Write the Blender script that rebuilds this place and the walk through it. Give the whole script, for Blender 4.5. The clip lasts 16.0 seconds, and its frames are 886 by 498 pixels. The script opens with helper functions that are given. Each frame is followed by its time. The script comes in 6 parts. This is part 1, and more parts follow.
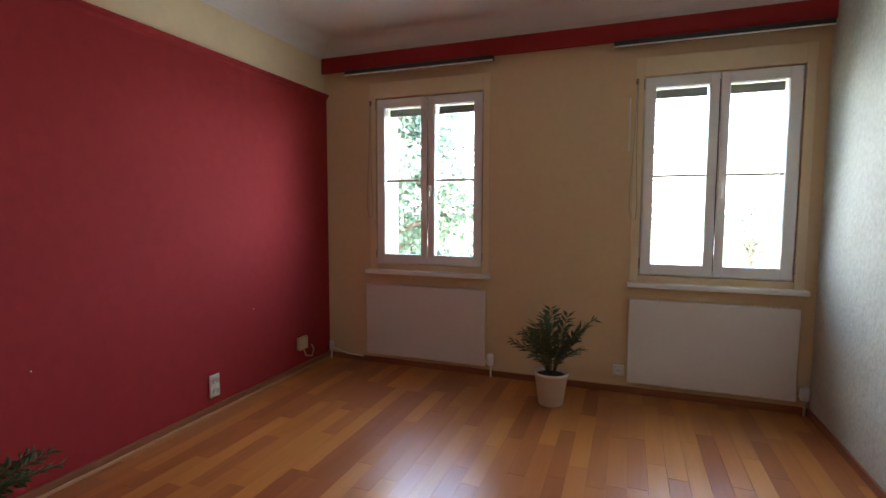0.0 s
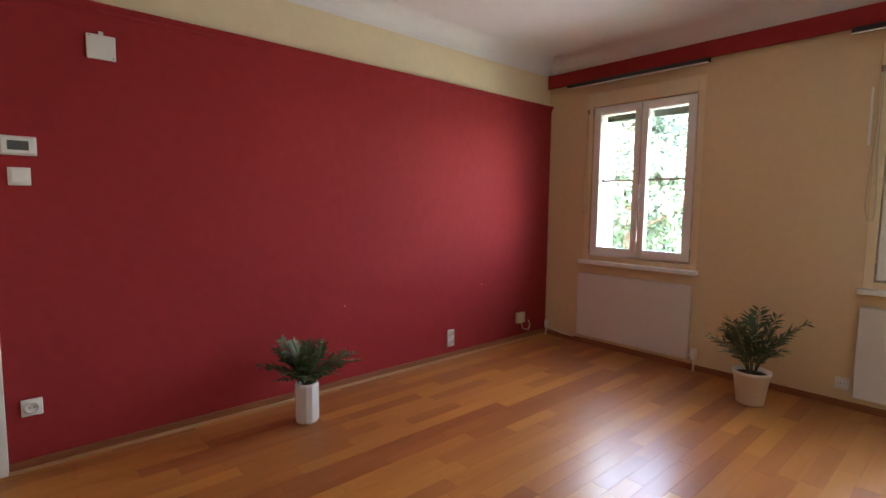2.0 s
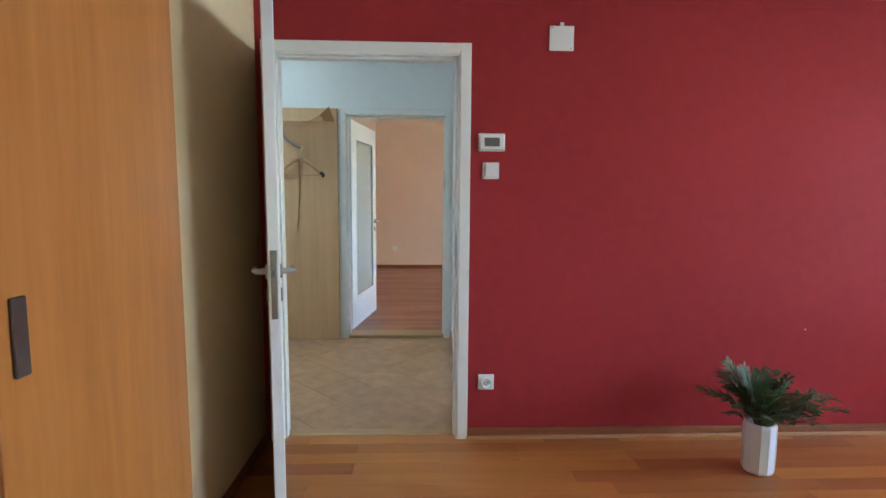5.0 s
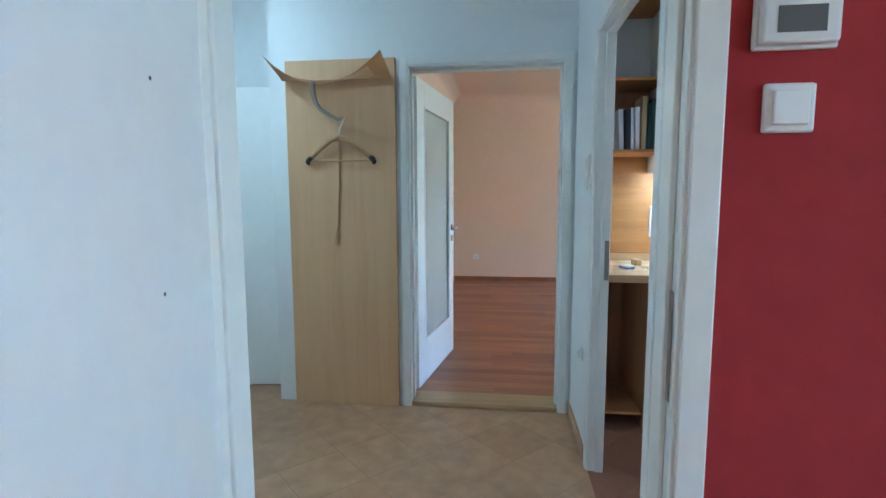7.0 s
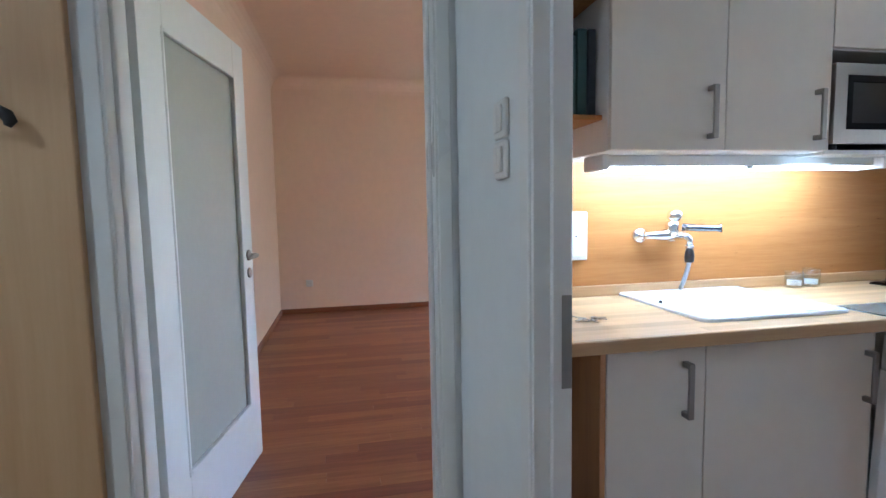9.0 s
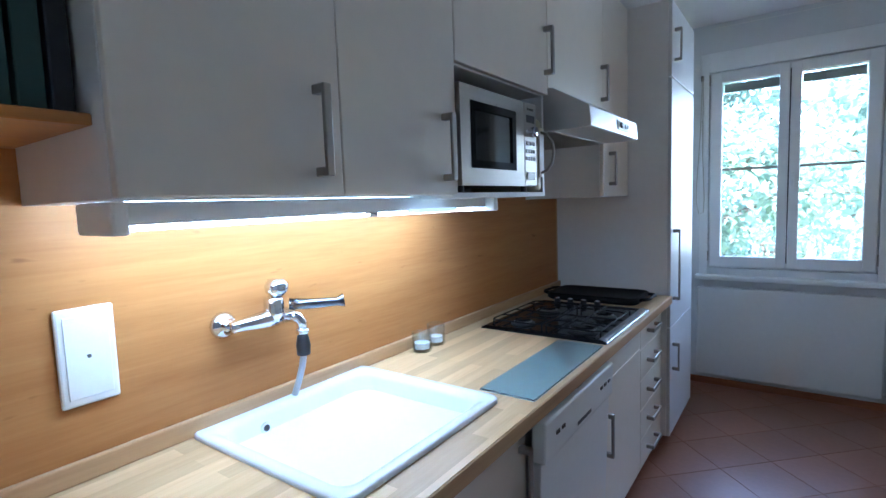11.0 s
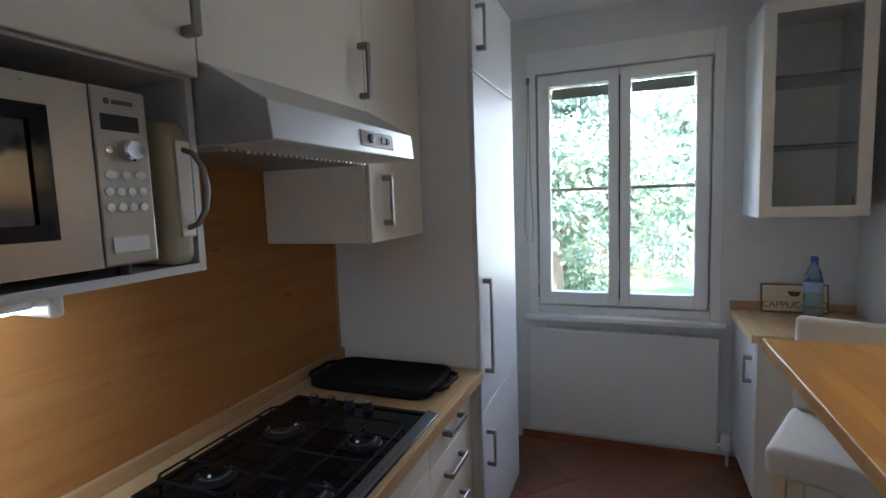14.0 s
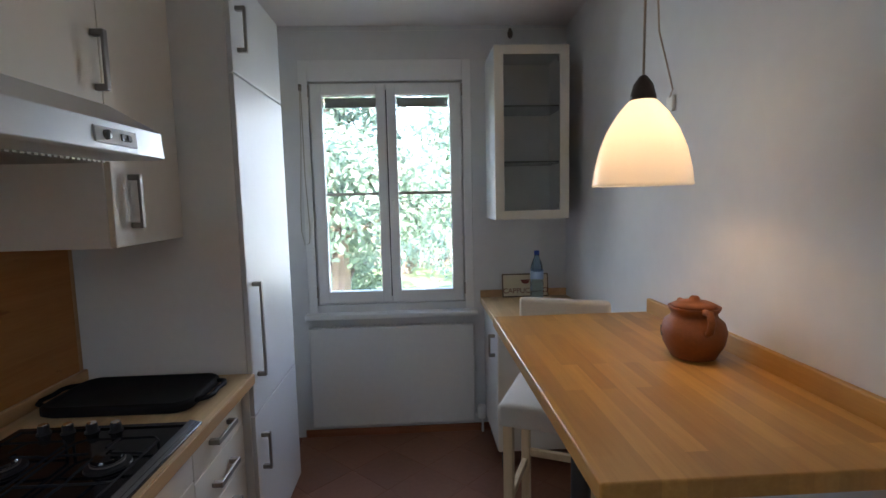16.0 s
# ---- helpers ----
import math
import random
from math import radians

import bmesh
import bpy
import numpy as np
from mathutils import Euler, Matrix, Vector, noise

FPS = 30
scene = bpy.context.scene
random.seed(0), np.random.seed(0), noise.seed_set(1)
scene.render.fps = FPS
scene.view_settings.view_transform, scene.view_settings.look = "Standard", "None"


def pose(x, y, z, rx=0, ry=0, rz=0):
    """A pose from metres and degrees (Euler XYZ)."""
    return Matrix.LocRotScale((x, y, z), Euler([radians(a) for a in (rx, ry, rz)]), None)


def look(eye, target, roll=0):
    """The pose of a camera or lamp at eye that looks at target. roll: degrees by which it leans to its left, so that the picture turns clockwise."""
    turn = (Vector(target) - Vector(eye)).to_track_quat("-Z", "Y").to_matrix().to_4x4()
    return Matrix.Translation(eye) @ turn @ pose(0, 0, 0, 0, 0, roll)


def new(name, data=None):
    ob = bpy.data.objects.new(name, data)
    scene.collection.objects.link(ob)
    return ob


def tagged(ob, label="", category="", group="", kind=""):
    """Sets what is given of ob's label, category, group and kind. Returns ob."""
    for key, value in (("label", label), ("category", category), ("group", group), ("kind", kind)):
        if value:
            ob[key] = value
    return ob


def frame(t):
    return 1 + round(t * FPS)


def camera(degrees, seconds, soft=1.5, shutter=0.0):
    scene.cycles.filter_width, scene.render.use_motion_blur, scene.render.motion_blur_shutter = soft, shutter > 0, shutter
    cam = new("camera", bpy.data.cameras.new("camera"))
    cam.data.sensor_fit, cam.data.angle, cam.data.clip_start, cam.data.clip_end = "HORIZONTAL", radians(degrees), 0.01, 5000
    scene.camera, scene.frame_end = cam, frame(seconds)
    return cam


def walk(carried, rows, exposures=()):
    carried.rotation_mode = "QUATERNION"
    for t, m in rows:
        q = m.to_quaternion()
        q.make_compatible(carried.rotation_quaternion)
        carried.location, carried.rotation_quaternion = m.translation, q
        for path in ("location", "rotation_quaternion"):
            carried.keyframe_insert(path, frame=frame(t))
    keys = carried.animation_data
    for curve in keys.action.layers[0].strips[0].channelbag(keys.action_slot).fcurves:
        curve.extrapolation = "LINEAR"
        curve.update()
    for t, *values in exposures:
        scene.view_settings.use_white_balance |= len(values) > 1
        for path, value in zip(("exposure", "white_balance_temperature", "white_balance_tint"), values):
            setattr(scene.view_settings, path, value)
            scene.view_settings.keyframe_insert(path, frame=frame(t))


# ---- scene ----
cam = camera(83.7, 16.0)
PATH = [
    (0, (-0.142, 0.146, 1.34), (-0.84, 2.014, 1.182), 0.2),
    (0.5, (0.086, -0.001, 1.349), (-0.826, 1.771, 1.186), 0.5),
    (1, (0.283, -0.075, 1.344), (-0.887, 1.539, 1.176), 0.7),
    (1.5, (0.406, -0.147, 1.364), (-0.962, 1.302, 1.183), 0.7),
    (2, (0.467, -0.272, 1.348), (-1.025, 1.047, 1.167), 0.7),
    (2.5, (0.448, -0.364, 1.357), (-1.17, 0.797, 1.171), 0.8),
    (3, (0.453, -0.421, 1.356), (-1.286, 0.548, 1.161), 0.7),
    (3.5, (0.434, -0.474, 1.33), (-1.394, 0.314, 1.132), 0.6),
    (4, (0.364, -0.518, 1.309), (-1.533, 0.085, 1.111), 0.5),
    (4.5, (0.198, -0.538, 1.317), (-1.761, -0.188, 1.115), 0.4),
    (4.7, (0.108, -0.544, 1.314), (-1.868, -0.317, 1.111), 0.4),
    (6.8, (-1.545, -0.711, 1.306), (-3.522, -0.926, 1.09), -0.1),
    (7, (-1.697, -0.715, 1.303), (-3.672, -0.95, 1.089), -0.2),
    (7.5, (-2.102, -0.726, 1.301), (-4.075, -0.979, 1.098), -0.4),
    (8, (-2.469, -0.731, 1.288), (-4.446, -0.967, 1.1), -0.7),
    (8.5, (-2.813, -0.719, 1.273), (-4.804, -0.745, 1.094), -0.7),
    (9, (-3.124, -0.644, 1.271), (-5.08, -0.264, 1.097), -1.1),
    (9.5, (-3.37, -0.533, 1.287), (-5.169, 0.323, 1.107), -1.7),
    (10, (-3.584, -0.438, 1.362), (-5.109, 0.844, 1.175), -2.1),
    (10.2, (-3.655, -0.385, 1.383), (-5.063, 1.023, 1.201), -2.6),
    (12.3, (-3.945, 0.419, 1.498), (-4.997, 2.108, 1.301), -1.8),
    (12.5, (-3.946, 0.481, 1.523), (-4.977, 2.182, 1.316), -1.9),
    (13, (-3.957, 0.693, 1.533), (-4.924, 2.431, 1.326), -1.8),
    (13.5, (-3.9, 0.859, 1.544), (-4.781, 2.643, 1.345), -1.8),
    (14, (-3.839, 0.924, 1.555), (-4.554, 2.781, 1.353), -2.0),
    (14.5, (-3.779, 0.937, 1.552), (-4.25, 2.87, 1.347), -2.1),
    (15, (-3.733, 0.931, 1.55), (-3.969, 2.907, 1.343), -1.9),
    (15.5, (-3.72, 0.903, 1.551), (-3.757, 2.892, 1.341), -1.6),
    (16, (-3.732, 0.822, 1.546), (-3.633, 2.809, 1.341), -1.3),
]
walk(cam, [(t, look(eye, target, roll)) for t, eye, target, roll in PATH],
     exposures=[(0.0, 4.97, 6600, 16), (1.5, 5.25, 7000, 21), (2.5, 5.66, 6750, 10), (4.7, 6.05, 5900, 7), (6.8, 5.95, 5050, 3),
                (8.0, 5.82, 5050, 4), (9.0, 5.6, 5600, 16), (10.2, 5.42, 5000, 14), (12.3, 4.42, 5600, 13), (13.5, 4.65, 6050, 16), (16.0, 4.5, 6350, 18)])

# ---- world and sun ----
world = bpy.data.worlds.new("sky")
scene.world = world
world.use_nodes = True
wn = world.node_tree.nodes
sky = wn.new("ShaderNodeTexSky")
sky.sky_type = "NISHITA"
sky.sun_disc = False
sky.sun_elevation, sky.sun_rotation = radians(52), radians(200)
wn["Background"].inputs["Strength"].default_value = 0.15
world.node_tree.links.new(sky.outputs["Color"], wn["Background"].inputs["Color"])
sun_data = bpy.data.lights.new("sun", "SUN")
sun_data.energy, sun_data.angle, sun_data.color = 3.6, radians(0.5), (1.0, 0.95, 0.88)
sun = new("sun", sun_data)
sun.matrix_world = look((-2.0, -10, 25.6), (0, 10, 0))
# the sky's light in the opening of each window
for wx, wy, watts in ((-1.703, 3.90, 0.41), (0.410, 3.90, 0.63), (-3.91, 3.93, 0.34), (-7.3, 3.93, 0.32)):
    ld = bpy.data.lights.new("window_light", "AREA")
    ld.shape, ld.size, ld.size_y, ld.spread = "RECTANGLE", 0.80, 1.10, radians(130)
    ld.energy, ld.color = watts, (0.80, 0.91, 1.0)
    new("window_light", ld).matrix_world = look((wx, wy, 1.58), (wx, wy - 2.0, 1.30))


# ---- materials ----
def mat(name, color, rough=0.6, metal=0.0, vary=0.06, scale=6.0, bump=0.0, bscale=120.0, spec=0.5, coat=0.0, piece=0.0):
    """Painted, plastic or metal surface with two scales of variation."""
    m = bpy.data.materials.new(name)
    m.use_nodes = True
    nt = m.node_tree
    n, l = nt.nodes, nt.links
    b = n["Principled BSDF"]
    b.inputs["Roughness"].default_value = rough
    b.inputs["Metallic"].default_value = metal
    b.inputs["Specular IOR Level"].default_value = spec
    b.inputs["Coat Weight"].default_value = coat
    b.inputs["Coat Roughness"].default_value = 0.08
    tc = n.new("ShaderNodeTexCoord")
    big, fine = n.new("ShaderNodeTexNoise"), n.new("ShaderNodeTexNoise")
    big.inputs["Scale"].default_value, big.inputs["Detail"].default_value = scale * 0.3, 5
    fine.inputs["Scale"].default_value, fine.inputs["Detail"].default_value = scale * 6, 3
    mix = n.new("ShaderNodeMath"); mix.operation = "MULTIPLY_ADD"
    mix.inputs[1].default_value = 0.45
    l.new(tc.outputs["Object"], big.inputs["Vector"]); l.new(tc.outputs["Object"], fine.inputs["Vector"])
    half = n.new("ShaderNodeMath"); half.operation = "MULTIPLY"; half.inputs[1].default_value = 0.55
    l.new(big.outputs["Fac"], half.inputs[0])
    l.new(fine.outputs["Fac"], mix.inputs[0]); l.new(half.outputs[0], mix.inputs[2])
    ramp = n.new("ShaderNodeValToRGB")
    ramp.color_ramp.elements[0].position, ramp.color_ramp.elements[1].position = 0.3, 0.7
    ramp.color_ramp.elements[0].color = tuple(max(0, c * (1 - vary)) for c in color) + (1,)
    ramp.color_ramp.elements[1].color = tuple(min(1, c * (1 + vary)) for c in color) + (1,)
    l.new(mix.outputs[0], ramp.inputs["Fac"])
    out = ramp.outputs["Color"]
    if piece:
        info, hsv, mr = n.new("ShaderNodeObjectInfo"), n.new("ShaderNodeHueSaturation"), n.new("ShaderNodeMapRange")
        mr.inputs["To Min"].default_value, mr.inputs["To Max"].default_value = 1 - piece, 1 + piece
        l.new(info.outputs["Random"], mr.inputs["Value"]); l.new(mr.outputs["Result"], hsv.inputs["Value"])
        l.new(out, hsv.inputs["Color"]); out = hsv.outputs["Color"]
    l.new(out, b.inputs["Base Color"])
    rr = n.new("ShaderNodeMapRange")
    rr.inputs["To Min"].default_value, rr.inputs["To Max"].default_value = max(0.02, rough - 0.07), min(1, rough + 0.07)
    l.new(big.outputs["Fac"], rr.inputs["Value"]); l.new(rr.outputs["Result"], b.inputs["Roughness"])
    if bump:
        bt, bp = n.new("ShaderNodeTexNoise"), n.new("ShaderNodeBump")
        bt.inputs["Scale"].default_value, bt.inputs["Detail"].default_value = bscale, 5
        bp.inputs["Strength"].default_value, bp.inputs["Distance"].default_value = bump, 0.004
        l.new(tc.outputs["Object"], bt.inputs["Vector"])
        l.new(bt.outputs["Fac"], bp.inputs["Height"]); l.new(bp.outputs["Normal"], b.inputs["Normal"])
    return m


def wood(name, dark, light, rough=0.35, along="y", grain=1.0, piece=0.0, coat=0.0, strips=None, island=False, spec=0.5, flecks=False):
    """Wood with grain along one axis; strips=(width, length) lays staves into the colour of a solid glued board."""
    m = bpy.data.materials.new(name)
    m.use_nodes = True
    n, l = m.node_tree.nodes, m.node_tree.links
    b = n["Principled BSDF"]
    b.inputs["Coat Weight"].default_value, b.inputs["Coat Roughness"].default_value = coat, 0.1
    b.inputs["Specular IOR Level"].default_value = spec
    tc, mp = n.new("ShaderNodeTexCoord"), n.new("ShaderNodeMapping")
    lo, hi = 1.6 * grain, 26 * grain
    mp.inputs["Scale"].default_value = {"x": (lo, hi, hi), "y": (hi, lo, hi), "z": (hi, hi, lo)}[along]
    l.new(tc.outputs["Object"], mp.inputs["Vector"])
    g1, g2 = n.new("ShaderNodeTexNoise"), n.new("ShaderNodeTexNoise")
    g1.inputs["Scale"].default_value, g1.inputs["Detail"].default_value, g1.inputs["Distortion"].default_value = 1.0, 6, 0.6
    g2.inputs["Scale"].default_value, g2.inputs["Detail"].default_value = 6.0, 3
    off = n.new("ShaderNodeVectorMath"); off.operation = "ADD"
    info = n.new("ShaderNodeObjectInfo")
    geo = n.new("ShaderNodeNewGeometry")
    rnd = geo.outputs["Random Per Island"] if island else info.outputs["Random"]
    sc = n.new("ShaderNodeMath"); sc.operation = "MULTIPLY"; sc.inputs[1].default_value = 40
    l.new(rnd, sc.inputs[0]); l.new(mp.outputs["Vector"], off.inputs[0]); l.new(sc.outputs[0], off.inputs[1])
    l.new(off.outputs[0], g1.inputs["Vector"]); l.new(off.outputs[0], g2.inputs["Vector"])
    add = n.new("ShaderNodeMath"); add.operation = "MULTIPLY_ADD"; add.inputs[1].default_value = 0.3
    l.new(g2.outputs["Fac"], add.inputs[0])
    sub = n.new("ShaderNodeMath"); sub.operation = "MULTIPLY"; sub.inputs[1].default_value = 0.7
    l.new(g1.outputs["Fac"], sub.inputs[0]); l.new(sub.outputs[0], add.inputs[2])
    ramp = n.new("ShaderNodeValToRGB")
    ramp.color_ramp.elements[0].position, ramp.color_ramp.elements[1].position = 0.3, 0.72
    ramp.color_ramp.elements[0].color, ramp.color_ramp.elements[1].color = (*dark, 1), (*light, 1)
    l.new(add.outputs[0], ramp.inputs["Fac"])
    out = ramp.outputs["Color"]
    if strips:
        br = n.new("ShaderNodeTexBrick")
        br.offset, br.offset_frequency = 0.37, 2
        br.inputs["Scale"].default_value = 1.0
        br.inputs["Brick Width"].default_value, br.inputs["Row Height"].default_value = strips[1], strips[0]
        br.inputs["Mortar Size"].default_value = 0.0
        br.inputs["Color1"].default_value, br.inputs["Color2"].default_value = (0.77, 0.74, 0.69, 1), (1.08, 1.08, 1.07, 1)
        rot = n.new("ShaderNodeMapping")
        rot.inputs["Rotation"].default_value = (0, 0, radians(90) if along == "y" else 0)
        l.new(tc.outputs["Object"], rot.inputs["Vector"]); l.new(rot.outputs["Vector"], br.inputs["Vector"])
        mul = n.new("ShaderNodeMix"); mul.data_type = "RGBA"; mul.blend_type = "MULTIPLY"
        mul.inputs["Factor"].default_value = 1.0
        l.new(out, mul.inputs["A"]); l.new(br.outputs["Color"], mul.inputs["B"])
        out = mul.outputs["Result"]
    if flecks:
        fk, fm, fr = n.new("ShaderNodeTexNoise"), n.new("ShaderNodeMapping"), n.new("ShaderNodeMapRange")
        fm.inputs["Scale"].default_value = {"x": (9, 34, 34), "y": (34, 9, 34), "z": (34, 34, 9)}[along]
        fk.inputs["Scale"].default_value, fk.inputs["Detail"].default_value = 1.0, 2
        fr.inputs["From Min"].default_value, fr.inputs["From Max"].default_value = 0.69, 0.76
        fr.inputs["To Max"].default_value = 0.6
        dk = n.new("ShaderNodeMix"); dk.data_type = "RGBA"
        dk.inputs["B"].default_value = (dark[0] * 0.45, dark[1] * 0.4, dark[2] * 0.4, 1)
        l.new(tc.outputs["Object"], fm.inputs["Vector"]); l.new(fm.outputs["Vector"], fk.inputs["Vector"])
        l.new(fk.outputs["Fac"], fr.inputs["Value"]); l.new(fr.outputs["Result"], dk.inputs["Factor"])
        l.new(out, dk.inputs["A"]); out = dk.outputs["Result"]
    if piece:
        hsv, mr, mh = n.new("ShaderNodeHueSaturation"), n.new("ShaderNodeMapRange"), n.new("ShaderNodeMapRange")
        mr.inputs["To Min"].default_value, mr.inputs["To Max"].default_value = 1 - piece, 1 + piece * 0.8
        mh.inputs["To Min"].default_value, mh.inputs["To Max"].default_value = 0.488, 0.508
        l.new(rnd, mr.inputs["Value"]); l.new(mr.outputs["Result"], hsv.inputs["Value"])
        l.new(rnd, mh.inputs["Value"]); l.new(mh.outputs["Result"], hsv.inputs["Hue"])
        l.new(out, hsv.inputs["Color"]); out = hsv.outputs["Color"]
    l.new(out, b.inputs["Base Color"])
    rr = n.new("ShaderNodeMapRange")
    rr.inputs["To Min"].default_value, rr.inputs["To Max"].default_value = max(0.02, rough - 0.06), rough + 0.08
    l.new(g1.outputs["Fac"], rr.inputs["Value"]); l.new(rr.outputs["Result"], b.inputs["Roughness"])
    bp = n.new("ShaderNodeBump")
    bp.inputs["Strength"].default_value, bp.inputs["Distance"].default_value = 0.025, 0.002
    l.new(g1.outputs["Fac"], bp.inputs["Height"]); l.new(bp.outputs["Normal"], b.inputs["Normal"])
    return m


def glass(name, tint=(1, 1, 1), rough=0.0):
    m = bpy.data.materials.new(name)
    m.use_nodes = True
    b = m.node_tree.nodes["Principled BSDF"]
    b.inputs["Base Color"].default_value = (*tint, 1)
    b.inputs["Transmission Weight"].default_value = 1.0
    b.inputs["Roughness"].default_value, b.inputs["IOR"].default_value = rough, 1.45
    return m


def glow(name, color, strength):
    m = bpy.data.materials.new(name)
    m.use_nodes = True
    b = m.node_tree.nodes["Principled BSDF"]
    b.inputs["Base Color"].default_value = (*color, 1)
    b.inputs["Emission Color"].default_value = (*color, 1)
    b.inputs["Emission Strength"].default_value = strength
    return m


RED = mat("red wall paint", (0.335, 0.034, 0.036), 0.74, vary=0.12, scale=2.5, bump=0.10, bscale=90, spec=0.08)
CREAM = mat("cream wall paint", (0.72, 0.55, 0.33), 0.75, vary=0.05, scale=3, bump=0.12, bscale=110)
CREAMLT = mat("pale cream paint", (0.78, 0.64, 0.42), 0.75, vary=0.05, scale=3, bump=0.12, bscale=110)
ROUGHGREY = mat("rough grey green plaster", (0.50, 0.52, 0.45), 0.9, vary=0.22, scale=7, bump=1.0, bscale=38)
CEIL = mat("ceiling white", (0.80, 0.76, 0.74), 0.85, vary=0.03, scale=2, bump=0.05)
HALLW = mat("hall white paint", (0.80, 0.81, 0.80), 0.7, vary=0.03, scale=2.5, bump=0.08)
KITW = mat("kitchen white paint", (0.70, 0.70, 0.69), 0.75, vary=0.04, scale=2.5, bump=0.10)
PINK = mat("peach wall paint", (0.80, 0.585, 0.44), 0.75, vary=0.04, scale=2.5, bump=0.08)
LACQ = mat("white gloss lacquer", (0.80, 0.78, 0.72), 0.32, vary=0.03, scale=3)
LACQH = mat("white door lacquer", (0.82, 0.82, 0.79), 0.30, vary=0.03, scale=3, coat=0.2)
PVC = mat("white window plastic", (0.80, 0.80, 0.78), 0.35, vary=0.02)
FRONT = mat("off-white cabinet front", (0.76, 0.70, 0.60), 0.38, vary=0.03, scale=3)
FRIDGE = mat("satin light grey appliance front", (0.62, 0.62, 0.62), 0.44, metal=0.0, vary=0.02, spec=0.35)
CARCASS = mat("white melamine", (0.74, 0.73, 0.70), 0.45, vary=0.03)
STEEL = mat("brushed steel", (0.38, 0.35, 0.31), 0.30, metal=0.9, vary=0.06, scale=20)
NICKEL = mat("matt nickel handle", (0.31, 0.29, 0.26), 0.38, metal=0.85, vary=0.05)
CHROME = mat("chrome", (0.75, 0.77, 0.80), 0.08, metal=1.0, vary=0.02)
SILVER = mat("silver painted hood metal", (0.58, 0.58, 0.58), 0.35, metal=0.6, vary=0.04)
BLACK = mat("black plastic", (0.018, 0.018, 0.020), 0.4, vary=0.1)
ENAMEL = mat("black enamel", (0.006, 0.006, 0.008), 0.10, vary=0.1, spec=0.22)
IRON = mat("black cast iron", (0.006, 0.006, 0.007), 0.6, vary=0.2, scale=30, bump=0.2, spec=0.14)
CERAMIC = mat("white ceramic", (0.76, 0.79, 0.81), 0.15, vary=0.015)
# cream plastic darkened, the niche's shade is in this colour
BINC = mat("cream bin plastic with niche shade", (0.42, 0.37, 0.24), 0.4, vary=0.05)
POTW = mat("cream plastic pot", (0.78, 0.72, 0.62), 0.45, vary=0.04)
SOCKW = mat("white socket plastic", (0.80, 0.78, 0.74), 0.4, vary=0.02)
SOCKY = mat("yellowed socket plastic", (0.66, 0.55, 0.34), 0.45, vary=0.05)
SCREEN = mat("grey display", (0.12, 0.12, 0.11), 0.2, vary=0.05)
TERRA = mat("terracotta", (0.27, 0.080, 0.018), 0.6, vary=0.16, scale=14, bump=0.25, bscale=160)
SOIL = mat("dark soil", (0.02, 0.014, 0.01), 0.95, vary=0.4, scale=30, bump=0.8)
LEAF = mat("dark green leaf", (0.066, 0.115, 0.050), 0.5, vary=0.5, scale=12)
STEM = mat("green brown stem", (0.06, 0.075, 0.03), 0.6, vary=0.2)
FABRIC = mat("ivory chair cover cloth", (0.66, 0.61, 0.53), 0.95, vary=0.06, scale=20, bump=0.4, bscale=400)
CORD = mat("grey blind cord", (0.46, 0.42, 0.35), 0.8, vary=0.1)
LAMPCORD = mat("beige lamp cord", (0.45, 0.36, 0.28), 0.7, vary=0.1)
CAPBR = mat("dark bronze cap", (0.07, 0.05, 0.04), 0.45, metal=0.4, vary=0.1)
TILEH = mat("beige floor tile", (0.45, 0.268, 0.150), 0.42, vary=0.30, scale=1.8, piece=0.08, bump=0.03, bscale=40)
TILEK = mat("red brown floor tile", (0.25, 0.108, 0.062), 0.32, vary=0.13, scale=6, piece=0.10, bump=0.1, bscale=60)
GROUT = mat("grout", (0.35, 0.25, 0.162), 0.9, vary=0.1)
GROUTD = mat("dark grout", (0.24, 0.115, 0.075), 0.9, vary=0.1)
PAPER = mat("cream paper", (0.72, 0.64, 0.46), 0.6, vary=0.05)
INKRED = mat("dark red ink", (0.22, 0.05, 0.03), 0.6)
TINFR = mat("dark tin frame", (0.16, 0.11, 0.06), 0.5)
SHUTTER = mat("grey shutter slat", (0.075, 0.075, 0.072), 0.5, vary=0.08)
RUBBER = mat("dark rubber", (0.02, 0.02, 0.02), 0.6)
HOSE = mat("grey hose", (0.40, 0.43, 0.46), 0.35, metal=0.3)
BOOKA = mat("white book", (0.75, 0.76, 0.78), 0.5)
BOOKB = mat("dark book", (0.02, 0.025, 0.035), 0.5)
BOOKC = mat("tan book", (0.45, 0.33, 0.16), 0.5)
BOOKD = mat("green book", (0.03, 0.08, 0.07), 0.5)
GROUND = mat("lawn", (0.10, 0.14, 0.05), 0.95, vary=0.4, scale=4, bump=0.5)
PATHM = mat("pale gravel path", (0.45, 0.42, 0.38), 0.95, vary=0.1, scale=10)
BARK = mat("bark", (0.12, 0.09, 0.065), 0.95, vary=0.3, scale=12, bump=0.7, bscale=30)
TREELEAF = mat("tree leaf", (0.10, 0.14, 0.10), 0.6, vary=0.5, scale=2)
_n, _l = TREELEAF.node_tree.nodes, TREELEAF.node_tree.links
_tl, _ad = _n.new("ShaderNodeBsdfTranslucent"), _n.new("ShaderNodeMixShader")
_tl.inputs["Color"].default_value = (0.34, 0.44, 0.36, 1)
_ad.inputs["Fac"].default_value = 0.5
